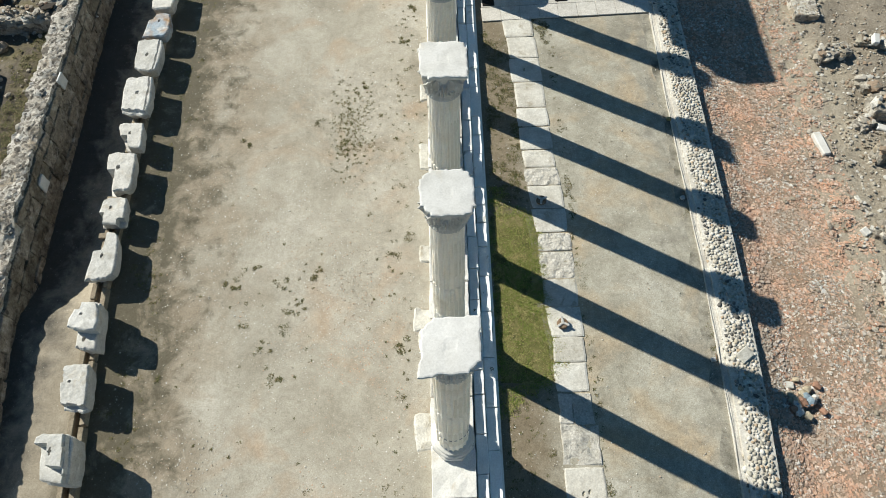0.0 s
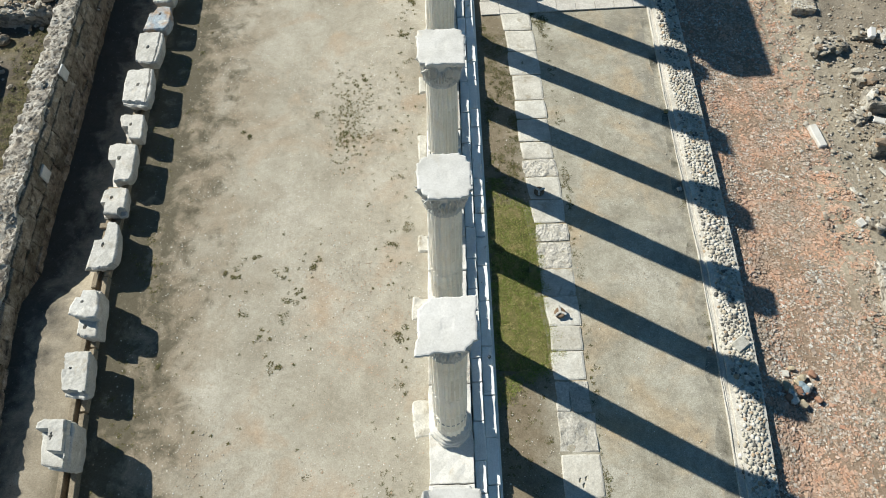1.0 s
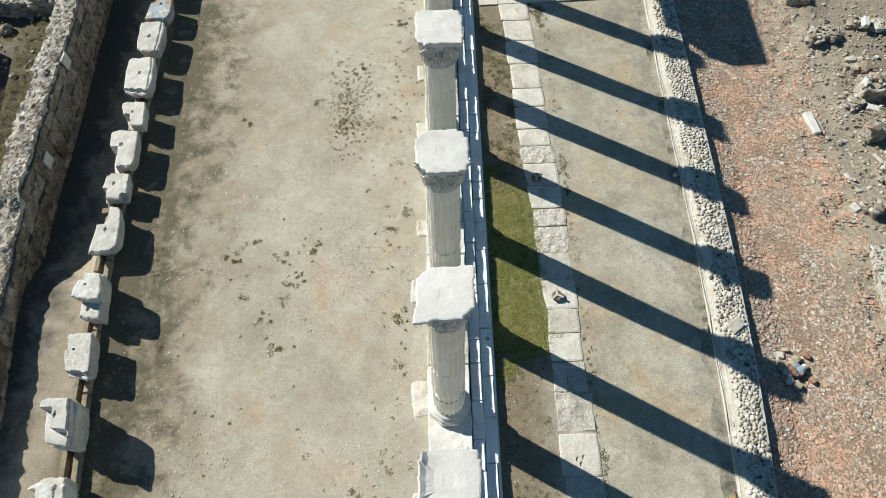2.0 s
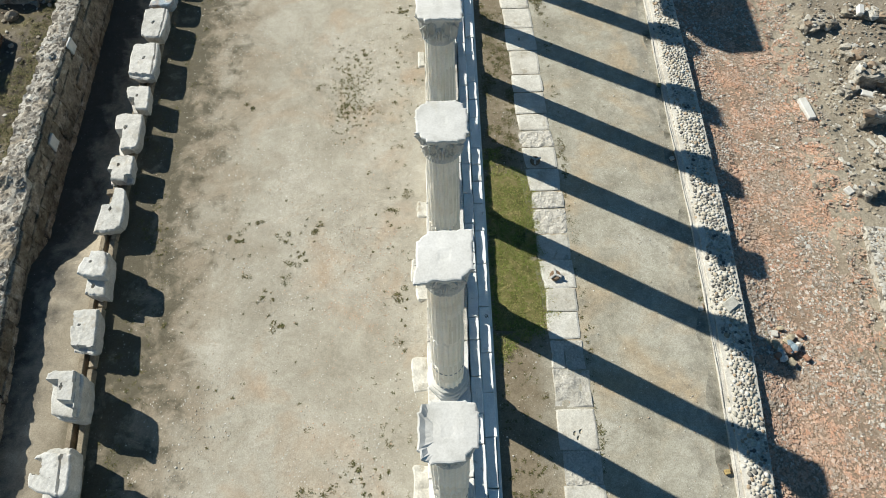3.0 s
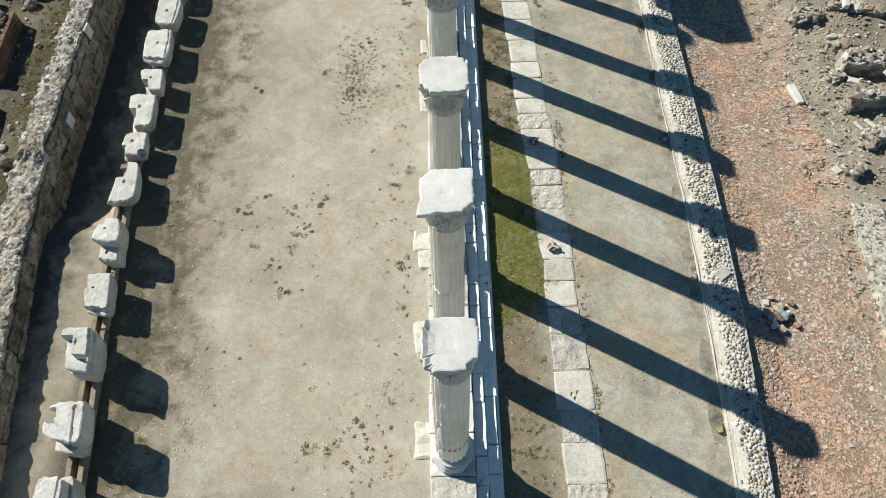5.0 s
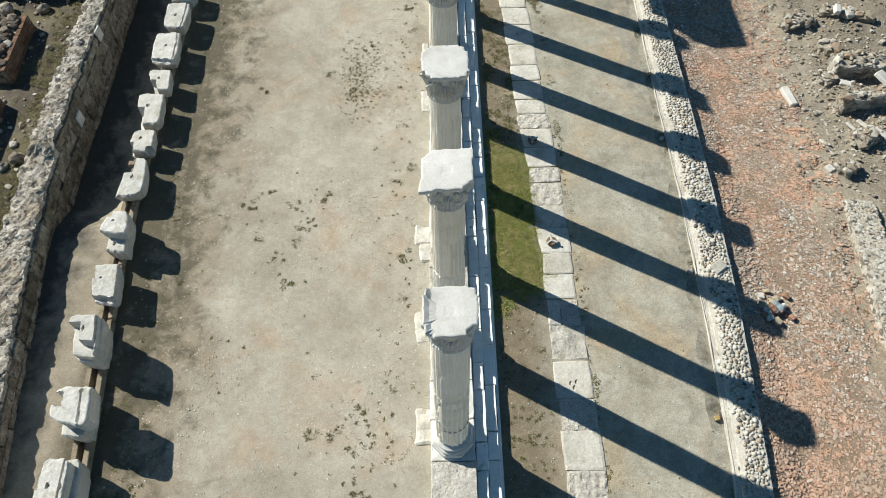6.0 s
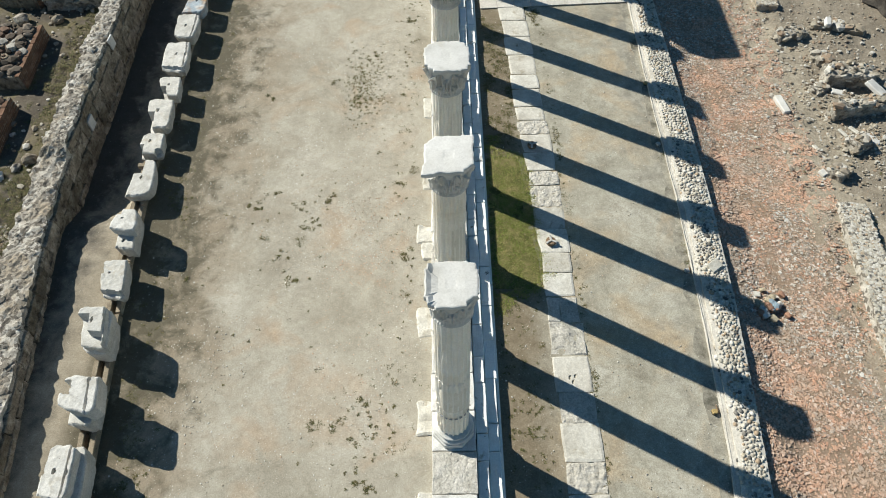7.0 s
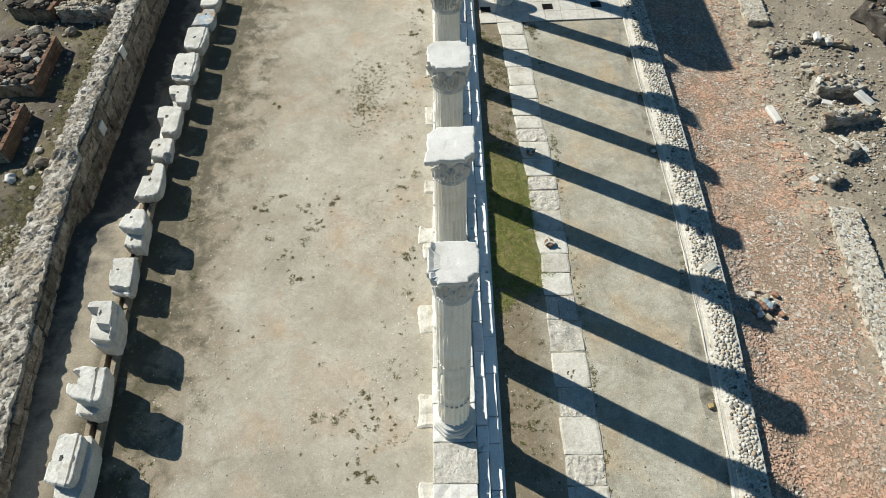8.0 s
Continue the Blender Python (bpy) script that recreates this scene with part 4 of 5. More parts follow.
# ---- ruin walls ----
def rubble_wall(name, x, y, w, l, h, turn, label, material=RUBBLE, n=60, core=WALLTOP, size=(0.05, 0.12), seed=0, z=None):
    """A low broken wall: a rough core with loose stones set on and in it."""
    ob = tagged(new(name), label, "ruin")
    zz = RED_Z + 0.05 * min(6, max(0, x - 9.2)) if z is None else z
    ob.matrix_basis = pose(x, y, zz - 0.1, 0, 0, turn)
    r = np.random.default_rng(int(seed * 10) + 7)
    low = 1.0 if name == "cobble_ruin" else 0.85
    amp, freq = (0.03, 6.5) if name == "cobble_ruin" else (0.3, 1.6) if core is DARKCORE else (0.07, 5.5)
    bm = rough_box(w, l, (h + 0.1) * low, 8, 0.03, amp, freq, seed + x)
    part("core", bm, core, ob)
    items = []
    if name == "cobble_ruin":
        for _ in range(n):
            s = r.uniform(*size)
            u, v = r.uniform(-0.48, 0.48, 2)
            items.append((u * w, v * l, h + 0.1, s, s * r.uniform(0.6, 0.95), s * 0.3, r.uniform(0, 3.1)))
        V, F = stones_data(items, r)
    else:
        for _ in range(int(n * 0.5) + int(26 * w * l)):
            s = r.uniform(0.08, 0.2)
            u, v = r.uniform(-0.5, 0.5, 2)
            items.append((u * (w - 0.05), v * (l - 0.05), (h + 0.1) * r.uniform(0.45, 0.95), s, s * r.uniform(0.5, 0.9), s * r.uniform(0.3, 0.6), r.normal(0, 0.5)))
        for _ in range(n):
            s = r.uniform(*size) * 0.6
            u, v = r.normal(0, 0.42, 2)
            inside = abs(u) < 0.5 and abs(v) < 0.5
            items.append((u * w, v * l, h + 0.1 if inside else 0.1 + s * 0.3, s, s * r.uniform(0.6, 0.95), s * r.uniform(0.45, 0.7), r.uniform(0, 3.1)))
        V, F = chunk_data(items, r)
    child("rubble", mesh_from("rubble", V, F, material), ob, None, "", "stuff")
    return ob


rubble_wall("cobble_ruin", 10.35, 4.1, 0.72, 5.0, 0.22, -5, "low cobble wall in cream mortar beside red shards", COBBLE, 2300, TOPMORTAR, (0.03, 0.058), 1)
rubble_wall("cobble_ruin", 10.95, 16.6, 0.72, 3.3, 0.2, -4, "short low cobble wall in pale mortar", COBBLE, 1300, TOPMORTAR, (0.03, 0.058), 2)
rubble_wall("masonry_ruin", 11.15, 13.55, 0.95, 0.42, 0.3, 12, "broken grey rubble wall stump with an undercut side", RUBBLE, 26, WALLTOP, (0.04, 0.1), 3)
rubble_wall("masonry_ruin", 12.75, 13.75, 1.5, 0.35, 0.24, -18, "row of pale stones on a dark ruined wall", RUBBLE, 36, SOIL, (0.06, 0.14), 4)
rubble_wall("masonry_ruin", 11.75, 12.35, 0.4, 0.5, 0.26, 8, "small leaning grey masonry stump in dark earth", RUBBLE, 12, WALLTOP, (0.04, 0.09), 5)
rubble_wall("masonry_ruin", 12.15, 11.4, 1.35, 0.62, 0.5, -4, "broken masonry lump with a flat worn top", RUBBLE, 40, WALLTOP, (0.05, 0.11), 6)
rubble_wall("masonry_ruin", 11.25, 11.0, 0.55, 0.4, 0.22, 35, "crumbled pale masonry edge in the soil", RUBBLE, 18, WALLTOP, (0.04, 0.1), 7)
rubble_wall("masonry_ruin", 11.95, 10.0, 1.5, 0.4, 0.5, 4, "grey mortared wall stump with a shaded face", RUBBLE, 30, WALLTOP, (0.04, 0.1), 8)
rubble_wall("masonry_ruin", 11.55, 8.7, 0.5, 0.45, 0.34, 20, "reddish rubble stump among broken stones", RUBBLE, 22, WALLTOP, (0.04, 0.1), 9)
rubble_wall("masonry_ruin", 10.7, 7.7, 0.5, 0.4, 0.24, 30, "crumbled stone heap at the edge of the shards", RUBBLE, 30, WALLTOP, (0.03, 0.09), 10)
# form of this spot unknown, filled with a dark lump
rubble_wall("masonry_ruin", 15.0, 14.45, 1.4, 1.5, 0.85, 18, "dark rough mass with loose stones in deep soil", DARKRUB, 50, DARKCORE, (0.06, 0.16), 11)
rubble_wall("masonry_ruin", 13.6, 9.6, 1.2, 0.5, 0.3, -30, "broken rubble wall stump in grey soil", RUBBLE, 40, WALLTOP, (0.05, 0.12), 12)


def loose_slab(x, y, sx, sy, sz, turn, tilt, label, material=MARBLE, z=None):
    ob = tagged(new("stone_slab", bm_mesh("stone_slab", rough_box(sx, sy, sz, 2, 0.02, 0.012, 4, x + y), material)), label, "stone", "loose slabs in the ruins")
    zz = RED_Z + 0.05 * min(6, max(0, x - 9.2)) if z is None else z
    ob.matrix_basis = pose(x, y, zz - 0.02, tilt, tilt * 0.5, turn)
    return ob


loose_slab(9.98, 10.42, 0.22, 0.72, 0.16, 8, 0, "pale oblong marble slab lying on the soil")
loose_slab(12.62, 10.62, 0.3, 0.6, 0.13, 35, 12, "white marble slab tilted on the rubble", z=-0.28)
loose_slab(12.3, 13.75, 0.17, 0.34, 0.16, -10, 10, "white marble chip standing on the ruined wall", z=-0.3)
loose_slab(12.0, 9.0, 0.26, 0.2, 0.12, 15, 5, "broken white marble chip on grey soil")
loose_slab(12.05, 8.8, 0.28, 0.18, 0.1, -25, 6, "broken white marble chip on grey soil")
loose_slab(11.7, 9.25, 0.12, 0.4, 0.07, 28, 0, "thin pale stone strip on grey soil", SLAB)
loose_slab(11.35, 9.2, 0.1, 0.34, 0.07, 22, 0, "thin pale stone strip on grey soil", SLAB)
loose_slab(11.75, 10.85, 0.36, 0.2, 0.1, -20, 4, "white marble chip in front of a masonry lump")
loose_slab(10.3, 7.75, 0.2, 0.22, 0.1, 30, 4, "white marble chip in a crumbled heap")
loose_slab(10.75, 7.85, 0.22, 0.2, 0.14, -10, 4, "white marble chip in a crumbled heap")
loose_slab(10.45, 8.5, 0.12, 0.6, 0.08, 12, 0, "thin pale stone edging set in the soil", SLAB)
loose_slab(6.42, 4.55, 0.34, 0.26, 0.09, 35, 2, "flat pinkish slab lying on the cobble wall", SLAB, EAST_TOP - 0.0)

pile = tagged(new("stone_pile"), "small pile of mixed coloured rounded stones on shards", "stone pile")
pile.matrix_basis = pose(7.55, 3.6, RED_Z + 0.02)
PCOL = [mat("pile_" + n, [c, tuple(v * 1.2 for v in c)], 6, 40, 0.85, 0.3, 0.006) for n, c in (("white", (0.62, 0.6, 0.56)), ("terracotta", (0.36, 0.21, 0.145)), ("bluegrey", (0.28, 0.36, 0.42)), ("ochre", (0.44, 0.38, 0.28)), ("grey", (0.35, 0.33, 0.3)))]
rng = np.random.default_rng(9)
for k in range(30):
    s = rng.uniform(0.06, 0.105)
    px, py = rng.normal(0, 0.22), rng.normal(0, 0.19)
    V, F = chunk_data([(0, 0, 0, s, s * 0.8, s * 0.65, rng.uniform(0, 3))], rng)
    child("stone", mesh_from("stone", V, F, PCOL[int(rng.choice(5, p=[0.24, 0.18, 0.16, 0.24, 0.18]))]), pile, pose(px, py, 0.05 + max(0, 0.12 - 0.3 * math.hypot(px, py))))
loose_slab(7.35, 4.0, 0.34, 0.16, 0.1, -8, 3, "pale oblong stone beside the stone pile", SLAB)


# ---- west wall ----
west = tagged(new("wall_west"), "old ashlar wall with a rubble and mortar top", "wall", kind="structure")


def west_top(y):
    return lerp([(-3, 0.64), (0, 0.78), (3, 0.9), (6, 0.94)], y) + 0.27 * (1 / (1 + math.exp(-(y - 7.45) * 14))) + 0.08 * noise.noise(Vector((0, y * 0.9, 4))) + 0.05 * noise.noise(Vector((0, y * 2.6, 9)))


def west_f(y): return lerp(WEST_F, y)
def west_b(y): return west_f(y) - lerp([(-6, 1.0), (4, 0.9), (7, 0.72), (7.6, 0.62), (15, 0.6), (30, 0.6)], y)


def ragged(y, k):
    return 0.16 * noise.noise(Vector((k, y * 0.9, 12))) + 0.09 * noise.noise(Vector((k, y * 2.7, 5))) + 0.05 * noise.noise(Vector((k, y * 7.0, 5)))


V, F = wall_sheet(lambda y: west_b(y) + ragged(y, 3), lambda y: west_f(y) - 0.03 + 0.35 * ragged(y, 8), lambda s: (WEST_Z - 0.2, -0.45)[s], lambda y: west_top(y) - 0.01, -12, 26, 0.06, 0.055, 3, 0.02, 18)
child("rubble_core", mesh_from("rubble_core", V, F, TOPMORTAR), west)
rng = np.random.default_rng(14)
items = []
for _ in range(2300):
    y = rng.uniform(-11.5, 20)
    x = rng.uniform(west_b(y) + 0.1, west_f(y) - 0.07)
    s = rng.uniform(0.025, 0.07) if y > 5 else rng.uniform(0.03, 0.085)
    zc = west_top(y) - 0.003 + 0.055 * noise.noise(Vector((x * 4, y * 4, 3))) + 0.033 * noise.noise(Vector((x * 11, y * 11, 3)))
    items.append((x, y, zc - s * 0.12, s, s * rng.uniform(0.6, 1), s * 0.3, rng.uniform(0, 3.1)))
V, F = stones_data(items, rng)
child("top_stones", mesh_from("top_stones", V, F, EMBED), west, None, "grey and tan rubble set in the wall top", "stuff")


def ashlar_face(start, stop, rng):
    for course in (0, 1, 2, -1):
        y = start + 0.23 * course
        while y < stop - 0.3:
            l = min(rng.uniform(0.45, 1.05), stop + 0.23 * course - y)
            ym = y + l / 2
            zlo = 0.05 + 0.40 * course
            zhi = min(zlo + 0.40, west_top(ym) - 0.1)
            if zhi - zlo > 0.12:
                x0, x1 = west_f(y), west_f(y + l)
                pale = (course == 1 and abs(ym - 9.2) < 0.35) or (course == 2 and abs(ym - 11.9) < 0.4)
                me = bm_mesh("ashlar_block", rough_box(0.24, l - 0.02, zhi - zlo - 0.015, 5, 0.012, 0.038, 7, y * 3 + course), ASHLAR)
                child("ashlar_block", me, west, pose((x0 + x1) / 2 - 0.085 + rng.uniform(-0.02, 0.02), ym, zlo, 0, 0, -math.degrees(math.atan2(x1 - x0, l))))
                if pale:
                    me = bm_mesh("marble_insert", rough_box(0.06, 0.34, 0.34, 3, 0.015, 0.02, 5, y), MARBLE)
                    child("marble_insert", me, west, pose((x0 + x1) / 2 + 0.045, ym, zlo + 0.01, 0, 0, -math.degrees(math.atan2(x1 - x0, l))), "white marble slab reused in the wall face")
            y += l


ashlar_face(-5.0, 20, rng)
ashlar_face(-12.0, -5.0, np.random.default_rng(15))


# ---- brick stumps and stones west of the wall ----
def brick_stump(x, y0, y1, w, h, turn, label, seed):
    """A brick-faced wall stump whose rubble core stands open on top."""
    ob = tagged(new("brick_stump"), label, "ruin", "brick stumps beyond the wall")
    ob.matrix_basis = pose(x, y0, WEST_Z - 0.05, 0, 0, turn)
    L = y1 - y0
    bm = rough_box(w - 0.16, L - 0.04, h - 0.02, 5, 0.02, 0.03, 4, seed, None, (-w / 2 - 0.06, L / 2, 0))
    part("core", bm, ASHLAR, ob)
    me = bm_mesh("brick", rough_box(0.13, 0.272, 0.046, 0, 0.006, 0, 1, 0), BRICKM)
    half = bm_mesh("brick", rough_box(0.13, 0.128, 0.046, 0, 0.006, 0, 1, 0), BRICKM)
    r = np.random.default_rng(int(seed))
    z, c = 0.0, 0
    while z < h:
        y = 0.14
        if c % 2:
            child("brick", half, ob, pose(-0.07, 0.066, z))
            y = 0.2825
        while y + 0.137 < L + 0.01:
            child("brick", me, ob, pose(-0.07 + r.uniform(-0.006, 0.006), y, z, 0, 0, r.uniform(-1, 1)))
            y += 0.285
        z += 0.058
        c += 1
    part("mortar", rough_box(0.1, L, h - 0.015, 0, 0.004, 0, 1, 0, None, (-0.064, L / 2, 0)), ASHLAR, ob)
    items = []
    for _ in range(int(75 * L * w)):
        s = r.choice([0.035, 0.06, 0.11, 0.19], p=[0.35, 0.3, 0.22, 0.13])
        items.append((-r.uniform(0.2, w), r.uniform(0.05, L), h - 0.02 + r.uniform(0, 0.08), s, s * 0.75, s * 0.6, r.uniform(0, 3)))
    V, F = chunk_data(items, r)
    child("rubble", mesh_from("rubble", V, F, DARKRUB), ob, None, "", "stuff")


brick_stump(-11.78, 10.25, 12.55, 1.5, 0.5, 3, "orange brick wall stump with a dark rubble top", 31)
brick_stump(-11.62, 7.6, 9.45, 1.6, 0.5, 3, "orange brick wall stump with broken stones on top", 32)
brick_stump(-12.6, 13.9, 15.6, 1.5, 0.5, -8, "orange brick wall stump with a rubble heap on top", 33)
rubble_wall("masonry_ruin", -11.5, 14.15, 1.9, 0.5, 0.5, 4, "rubble cross wall joining the old ashlar wall", RUBBLE, 70, WALLTOP, (0.06, 0.13), 15, WEST_Z)
rubble_wall("masonry_ruin", -10.55, 14.6, 0.5, 0.8, 0.62, 4, "dark rounded stone lump on the old wall", DARKRUB, 14, WALLTOP, (0.08, 0.16), 16, WEST_Z)


def boulder(x, y, s, label, material, seed):
    r = np.random.default_rng(seed)
    bm = bmesh.new()
    bmesh.ops.create_icosphere(bm, subdivisions=3, radius=1)
    for v in bm.verts:
        d = noise.noise_vector(v.co * 1.3 + Vector((seed, 0, 0)))
        v.co += d * 0.35
        v.co = Vector((v.co.x * s, v.co.y * s * 0.8, v.co.z * s * 0.7))
    ob = tagged(new("boulder", bm_mesh("boulder", bm, material)), label, "boulder", "boulders beyond the wall")
    ob.matrix_basis = pose(x, y, WEST_Z + s * 0.35, 0, 0, seed * 40)


boulder(-10.72, 7.5, 0.2, "tan boulder lying against the old wall", ASHLAR, 1)
boulder(-11.0, 7.25, 0.15, "dark grey boulder beside the old wall", WALLTOP, 2)
boulder(-11.35, 6.95, 0.17, "white marble lump on dark soil", MARBLE, 3)
boulder(-13.0, 13.3, 0.24, "dark grey boulder on trench soil", WALLTOP, 4)
boulder(-12.2, 14.3, 0.15, "pale marble lump beside the brick stump", MARBLE, 5)
boulder(-11.9, 13.3, 0.2, "tan rubble lump on trench soil", ASHLAR, 6)


# ---- loose cover: shards, pebbles, grass and weeds ----
rng = np.random.default_rng(41)
items = []
for _ in range(60000):
    y = rng.uniform(-4.5, 17.0)
    lo = east_r(y) + 0.05
    x = lo + 3.5 * rng.beta(1, 1.2)
    if noise.noise(Vector((x * 1.3, y * 1.3, 31))) < -0.28 and rng.uniform() < 0.7:
        continue
    s = rng.uniform(0.012, 0.04) + (rng.uniform(0.015, 0.045) if rng.uniform() < 0.1 else 0)
    z = RED_Z + 0.05 * max(0, x - 9.2) + 0.04 * noise.noise(Vector((x * 0.7, y * 0.7, 27))) + 0.015 * noise.noise(Vector((x * 3, y * 3, 5)))
    z += bank(x - (east_l(y) + east_r(y)) / 2)
    if x > 9.6:
        z += 0.14 * noise.noise(Vector((x * 1.1, y * 1.1, 3.3))) + 0.08 * noise.noise(Vector((x * 2.9, y * 2.9, 7)))
    items.append((x, y, z + 0.004, s, rng.uniform(0.002, 0.014), rng.uniform(0, 6.3)))
stuff("terracotta_shards", shard_data(items, rng), SHARD, "dense red terracotta shards and small stones on soil", "shards")

items = []
for k in range(8200):
    x, y = (rng.uniform(8.6, 15.8), rng.uniform(-4, 18)) if k < 5600 else (rng.normal(11.9, 0.8), rng.normal(10.6, 2.2))
    s = abs(rng.normal(0, 0.022)) + 0.008
    z = RED_Z + 0.05 * min(6, max(0, x - 9.2)) + 0.04 * noise.noise(Vector((x * 0.7, y * 0.7, 27))) + 0.14 * noise.noise(Vector((x * 1.1, y * 1.1, 3.3))) * (x > 9.6) + 0.08 * noise.noise(Vector((x * 2.9, y * 2.9, 7))) * (x > 9.6)
    items.append((x, y, z + s * 0.2, s, s * 0.8, s * 0.6, rng.uniform(0, 3)))
for _ in range(1500):
    y = rng.uniform(-4, 17)
    x = rng.uniform(-15.4, west_b(y) - 0.05)
    s = abs(rng.normal(0, 0.03)) + 0.012
    if noise.noise(Vector((x * 0.8, y * 0.8, 50))) > -0.05:
        items.append((x, y, WEST_Z + 0.06 * noise.noise(Vector((x * 0.7, y * 0.7, 0))) + s * 0.3, s, s * 0.8, s * 0.6, rng.uniform(0, 3)))
for _ in range(700):
    x, y = rng.normal(-10.75, 0.3), rng.uniform(2.5, 5.4)
    if x < west_b(y):
        s = rng.uniform(0.015, 0.05)
        items.append((x, y, WEST_Z + s * 0.4, s, s * 0.8, s * 0.6, rng.uniform(0, 3)))
stuff("rubble_stones", chunk_data(items, rng), RUBBLE, "scattered grey and tan rubble stones on trench soil", "rubble")

items = []
while len(items) < 11000:
    x, y = rng.uniform(-9.2, -0.5), rng.uniform(-4, 18)
    d = 0.5 + noise.noise(Vector((x * 0.45, y * 0.45, 60)))
    if x < -6.4 and (x < -7.2 or rng.uniform() < 0.6):
        continue
    if rng.uniform() > d:
        continue
    s = 0.005 + abs(rng.normal(0, 0.0065))
    items.append((x, y, court_z(x) + s * 0.1, s, s * 0.8, s * 0.4, rng.uniform(0, 3)))
for _ in range(3200):
    x, y = rng.uniform(1.05, 6.1), rng.uniform(-4, 15)
    s = 0.005 + abs(rng.normal(0, 0.006))
    items.append((x, y, WALK_Z + s * 0.3, s, s * 0.8, s * 0.6, rng.uniform(0, 3)))
stuff("pebbles", stones_data(items, rng), PEBBLE, "scattered pale pebbles on the packed earth", "pebbles")

items = []
for _ in range(1500):
    x, y = rng.normal(-2.0, 0.55), rng.normal(4.6, 1.5)
    if x < -0.6:
        items.append((x, y, 0.0, rng.uniform(0.006, 0.02), rng.uniform(0.003, 0.01), rng.uniform(0, 6.3)))
stuff("red_gravel", shard_data(items, rng), SHARD, "thin scatter of reddish gravel on the earth", "gravel")

turf_edge = [(3.6, 1.3), (4.0, 2.2), (4.4, 2.5), (5.35, 2.42), (6.4, 2.2), (7.5, 2.28), (8.4, 2.2), (8.7, 1.4)]
items = []
for _ in range(52000):
    y = rng.normal(6.1, 1.5)
    if not 3.3 < y < 9.2 or (y < 4 and rng.uniform() > (y - 3.2) / 0.8):
        continue
    hi = lerp(turf_edge, y) + 0.14 + 0.12 * noise.noise(Vector((4, y * 2.6, 1)))
    x = rng.uniform(1.0, hi)
    if hi - x < 0.2 + 0.25 * noise.noise(Vector((1, y * 3, 6))) and rng.uniform() > (hi - x) / 0.25:
        continue
    if noise.noise(Vector((x * 2.3, y * 2.3, 8))) + 0.7 * noise.noise(Vector((x * 7, y * 7, 3))) < -0.2 + 0.35 * rng.uniform(-1, 1):
        continue
    items.append((x, y, WALK_Z + 0.004, rng.uniform(0.03, 0.075), 0.005, rng.uniform(0.6, 1.35), rng.uniform(0, 6.3)))
stuff("grass", blade_data(items, rng), GRASS, "short green grass between the steps and paving", "grass")
n = 24
V = []
for j in range(n + 1):
    y = 3.98 + 4.5 * j / n
    hi = lerp(turf_edge, y) - 0.17 + 0.06 * noise.noise(Vector((0, y * 4, 2)))
    for i in range(9):
        x = 0.99 + (hi - 0.99) * i / 8
        V.append((x, y, WALK_Z + 0.01 * noise.noise(Vector((x * 0.7, y * 0.7, 18))) + 0.006 * noise.noise(Vector((x * 3, y * 3, 5))) + (0.012 if 0 < i < 8 and 0 < j < n else -0.02)))
F = [(j * 9 + i, j * 9 + i + 1, (j + 1) * 9 + i + 1, (j + 1) * 9 + i) for j in range(n) for i in range(8)]
tagged(new("turf", mesh_from("turf", V, F, TURF, True)), "thin mat of mossy turf under the grass", "turf", kind="stuff")

TUFTS = [(-5.25, 6.43), (-4.92, 6.38), (-4.51, 6.8), (-3.82, 6.45), (-3.63, 5.71), (-3.29, 5.84), (-4.63, 5.43), (-3.65, 5.32), (-3.29, 11.13), (-2.4, 11.56), (-2.62, 10.43), (-2.18, 12.2), (-1.63, 11.2), (-1.27, 10.4), (-1.28, 9.05), (-0.9, 13.0), (-1.09, 13.9), (-0.83, 15.3), (-1.41, 7.1), (-0.9, 7.6), (-3.05, 6.6), (-5.03, 10.4), (-2.4, 0.65), (-2.84, 0.63), (-2.08, 0.3), (-1.38, 1.73), (-1.96, 1.15), (-0.85, 3.6), (-3.8, 4.2), (-6.14, 4.2), (-1.08, 4.8), (-1.73, -0.6), (-4.1, 4.85), (-6.5, 5.2), (-6.6, 3.2), (-6.7, 1.3)]
items = []


def tuft(x, y, z, r, n, long):
    for _ in range(n):
        a, d = rng.uniform(0, 6.3), r * math.sqrt(rng.uniform())
        items.append((x + d * math.cos(a), y + d * math.sin(a), z - 0.003, long * rng.uniform(0.4, 1.0), rng.uniform(0.004, 0.009), rng.uniform(1.0, 1.5), rng.uniform(0, 6.3)))


for x, y in TUFTS:
    for _ in range(int(rng.integers(2, 6))):
        px, py = x + rng.normal(0, 0.09), y + rng.normal(0, 0.07)
        tuft(px, py, court_z(px), rng.uniform(0.03, 0.08), 34, 0.06)
for _ in range(330):
    x, y = -2.45 + rng.normal(0, 0.42), 11.0 + rng.normal(0, 0.8)
    tuft(x, y, 0, rng.uniform(0.012, 0.06), 13, 0.045)
for _ in range(150):
    x, y = -1.1 + rng.normal(0, 0.35), rng.uniform(-3, 16)
    if x < -0.48:
        tuft(x, y, 0, rng.uniform(0.015, 0.05), 16, 0.045)
for _ in range(70):
    x, y = rng.normal(-4.2, 1.6), rng.normal(5.2, 1.6)
    if x > -7:
        tuft(x, y, court_z(x), rng.uniform(0.015, 0.05), 16, 0.045)
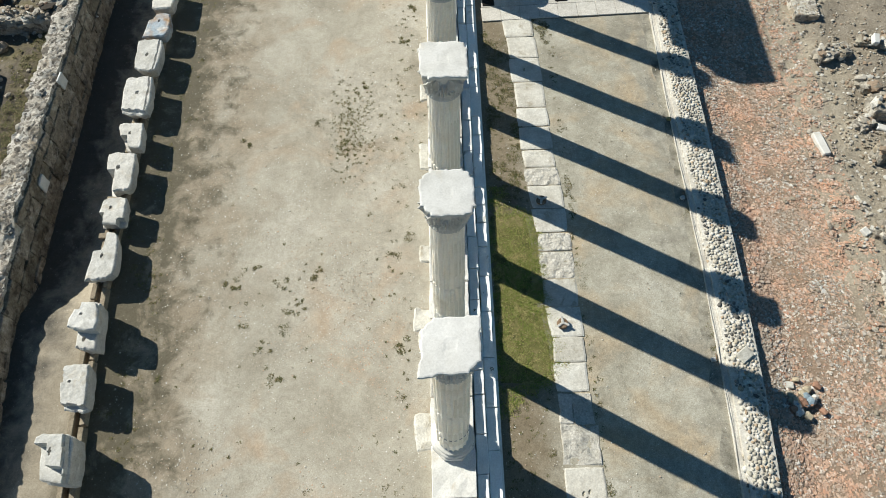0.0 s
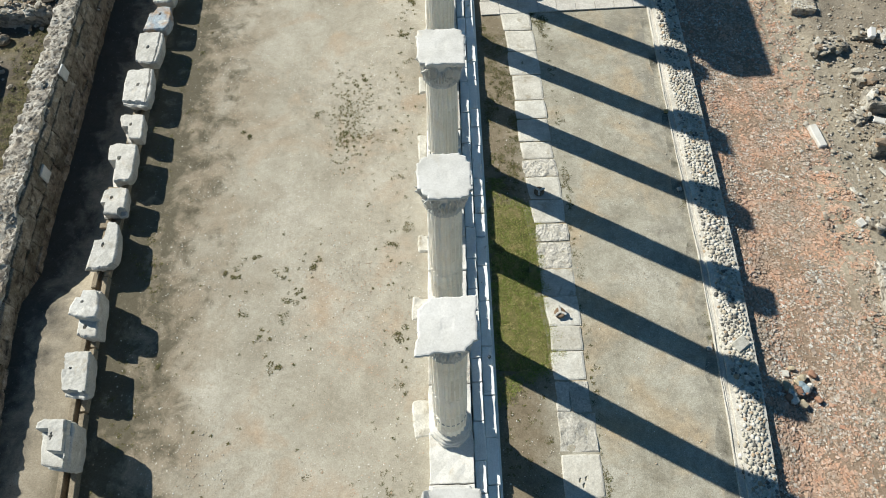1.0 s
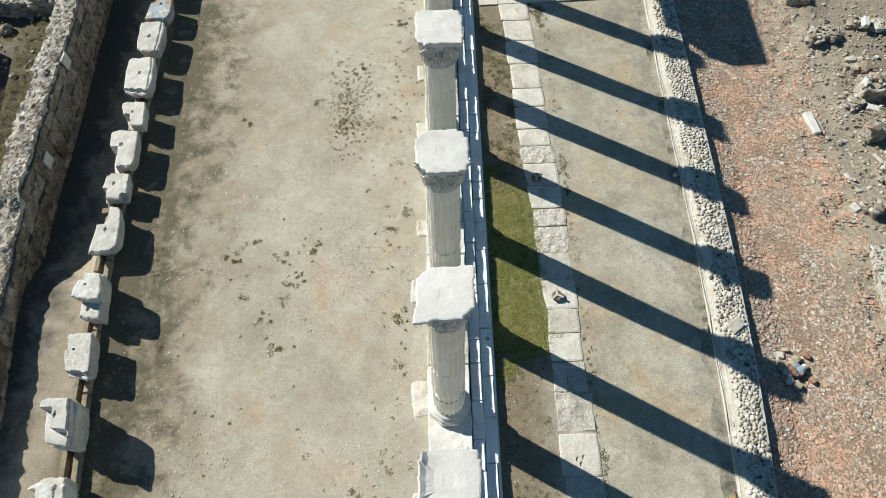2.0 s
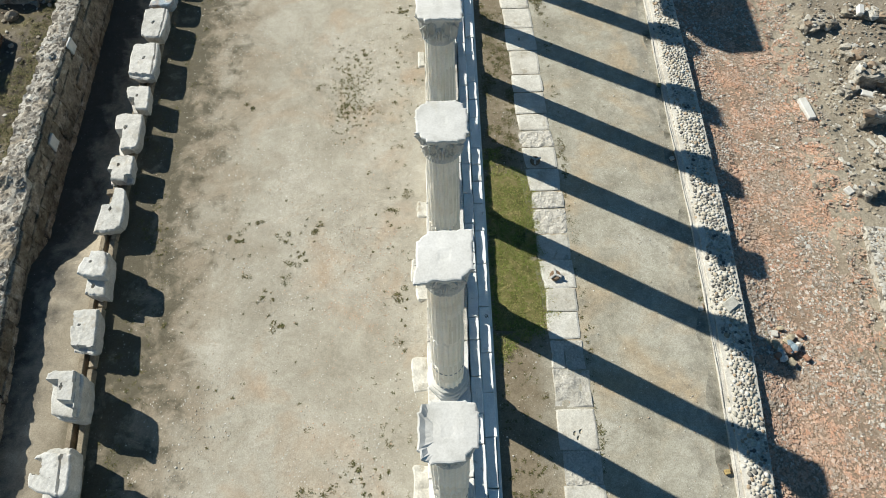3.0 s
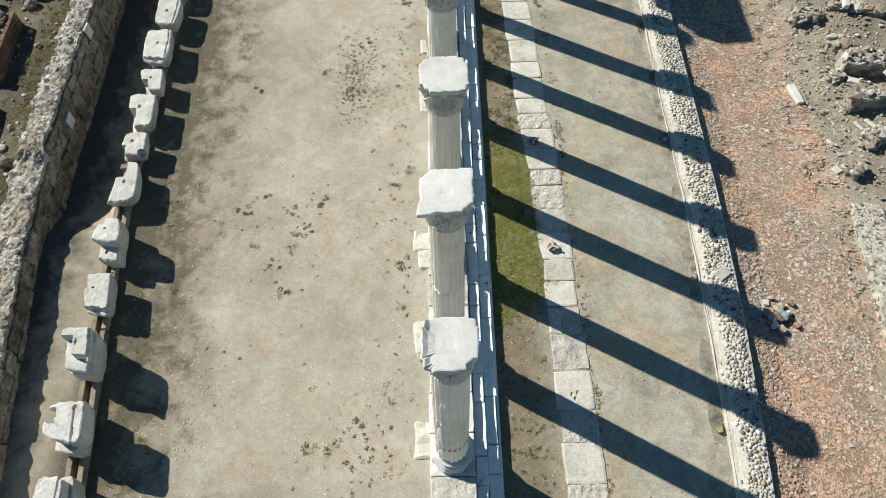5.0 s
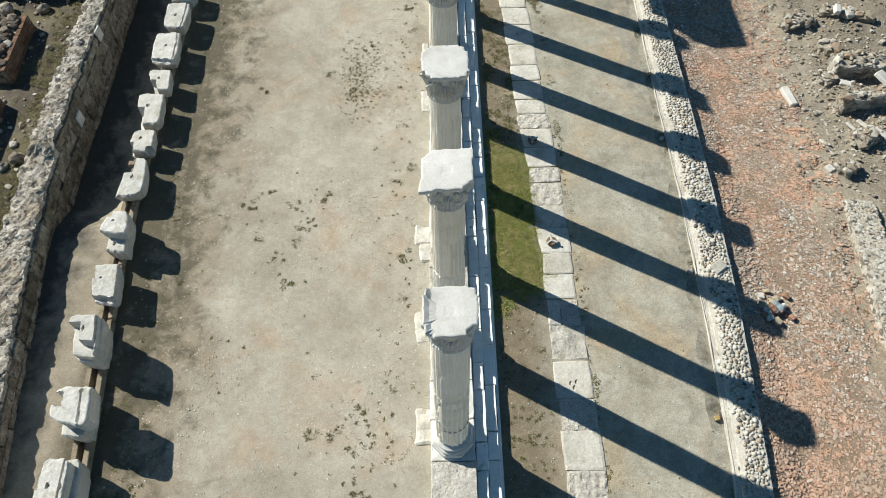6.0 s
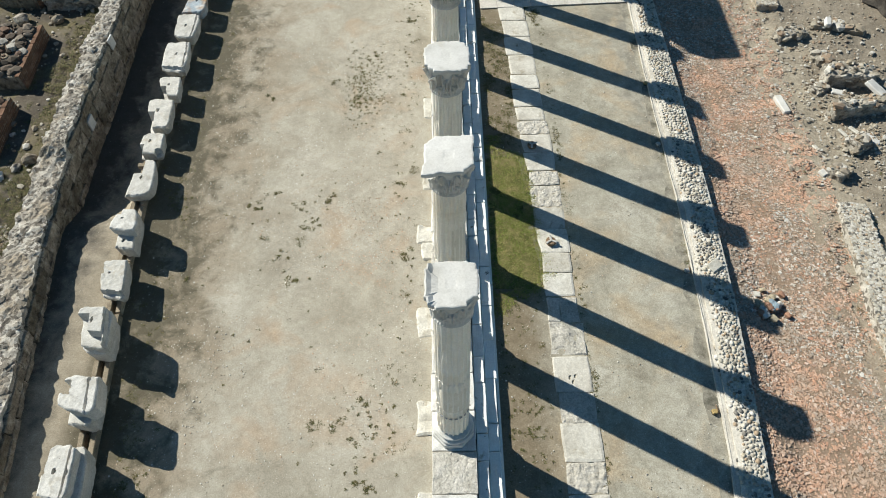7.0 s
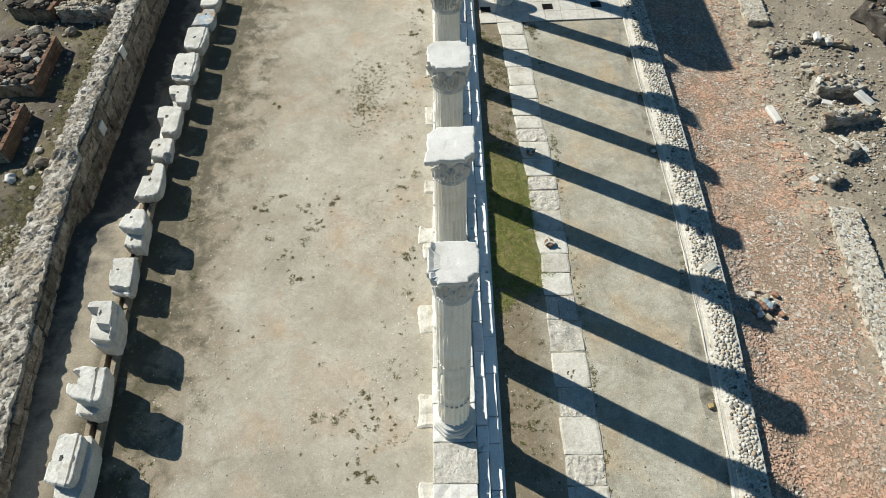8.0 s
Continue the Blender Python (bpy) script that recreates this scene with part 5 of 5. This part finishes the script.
for _ in range(60):
    x, y = rng.normal(-1.9, 0.6), rng.normal(0.8, 0.7)
    if x < -0.5:
        tuft(x, y, 0, rng.uniform(0.015, 0.05), 16, 0.045)
for _ in range(420):
    y = rng.uniform(-3, 16)
    x = lerp(BEAM, y) + rng.normal(0.85, 0.28)
    if noise.noise(Vector((x * 1.2, y * 1.2, 91))) > -0.1:
        tuft(x, y, court_z(x), rng.uniform(0.02, 0.1), 20, 0.055)
for _ in range(520):
    y = rng.uniform(-3, 15)
    x = rng.uniform(1.15, 2.15) if rng.uniform() < 0.75 else rng.normal(3.12, 0.06)
    tuft(x, y, WALK_Z, rng.uniform(0.015, 0.06), 18, 0.05)
for _ in range(420):
    y = rng.uniform(8.6, 15.2)
    x = rng.uniform(1.2, lerp([(a, b) for a, b, _ in EDGES], y) + 0.03)
    if noise.noise(Vector((x * 1.6, y * 1.1, 77))) > -0.12:
        tuft(x, y, WALK_Z, rng.uniform(0.03, 0.12), 34, 0.06)
for x, y, n in ((3.15, 6.55, 14), (3.05, 9.1, 10), (3.0, 14.6, 26), (3.15, 1.9, 12), (5.98, 8.2, 6), (5.9, 5.2, 6), (2.75, 14.9, 14)):
    for _ in range(n):
        tuft(x + rng.normal(0, 0.08), y + rng.normal(0, 0.22), WALK_Z, 0.06, 20, 0.06)
for _ in range(1000):
    y = rng.uniform(2, 16)
    x = west_b(y) - abs(rng.normal(0.4, 0.35))
    if noise.noise(Vector((x * 0.9, y * 0.9, 33))) > -0.15:
        tuft(x, y, WEST_Z + 0.03, rng.uniform(0.04, 0.14), 22, 0.09)
for _ in range(60):
    x, y = rng.uniform(9.3, 12), rng.uniform(-2, 9)
    tuft(x, y, RED_Z + 0.05 * max(0, x - 9.2), 0.05, 14, 0.05)
stuff("weeds", blade_data(items, rng), WEED, "small dry olive weed tufts in the packed earth", "weeds")

# nearest cobbles, one by one
for x, y, z, rx, ry, rz, a in EAST_NEAR:
    V, F = stones_data([(0, 0, 0, rx, ry, rz, a)], rng)
    child("cobble", mesh_from("cobble", V, F, COBBLE_ONE, True), east, pose(x, y, z))
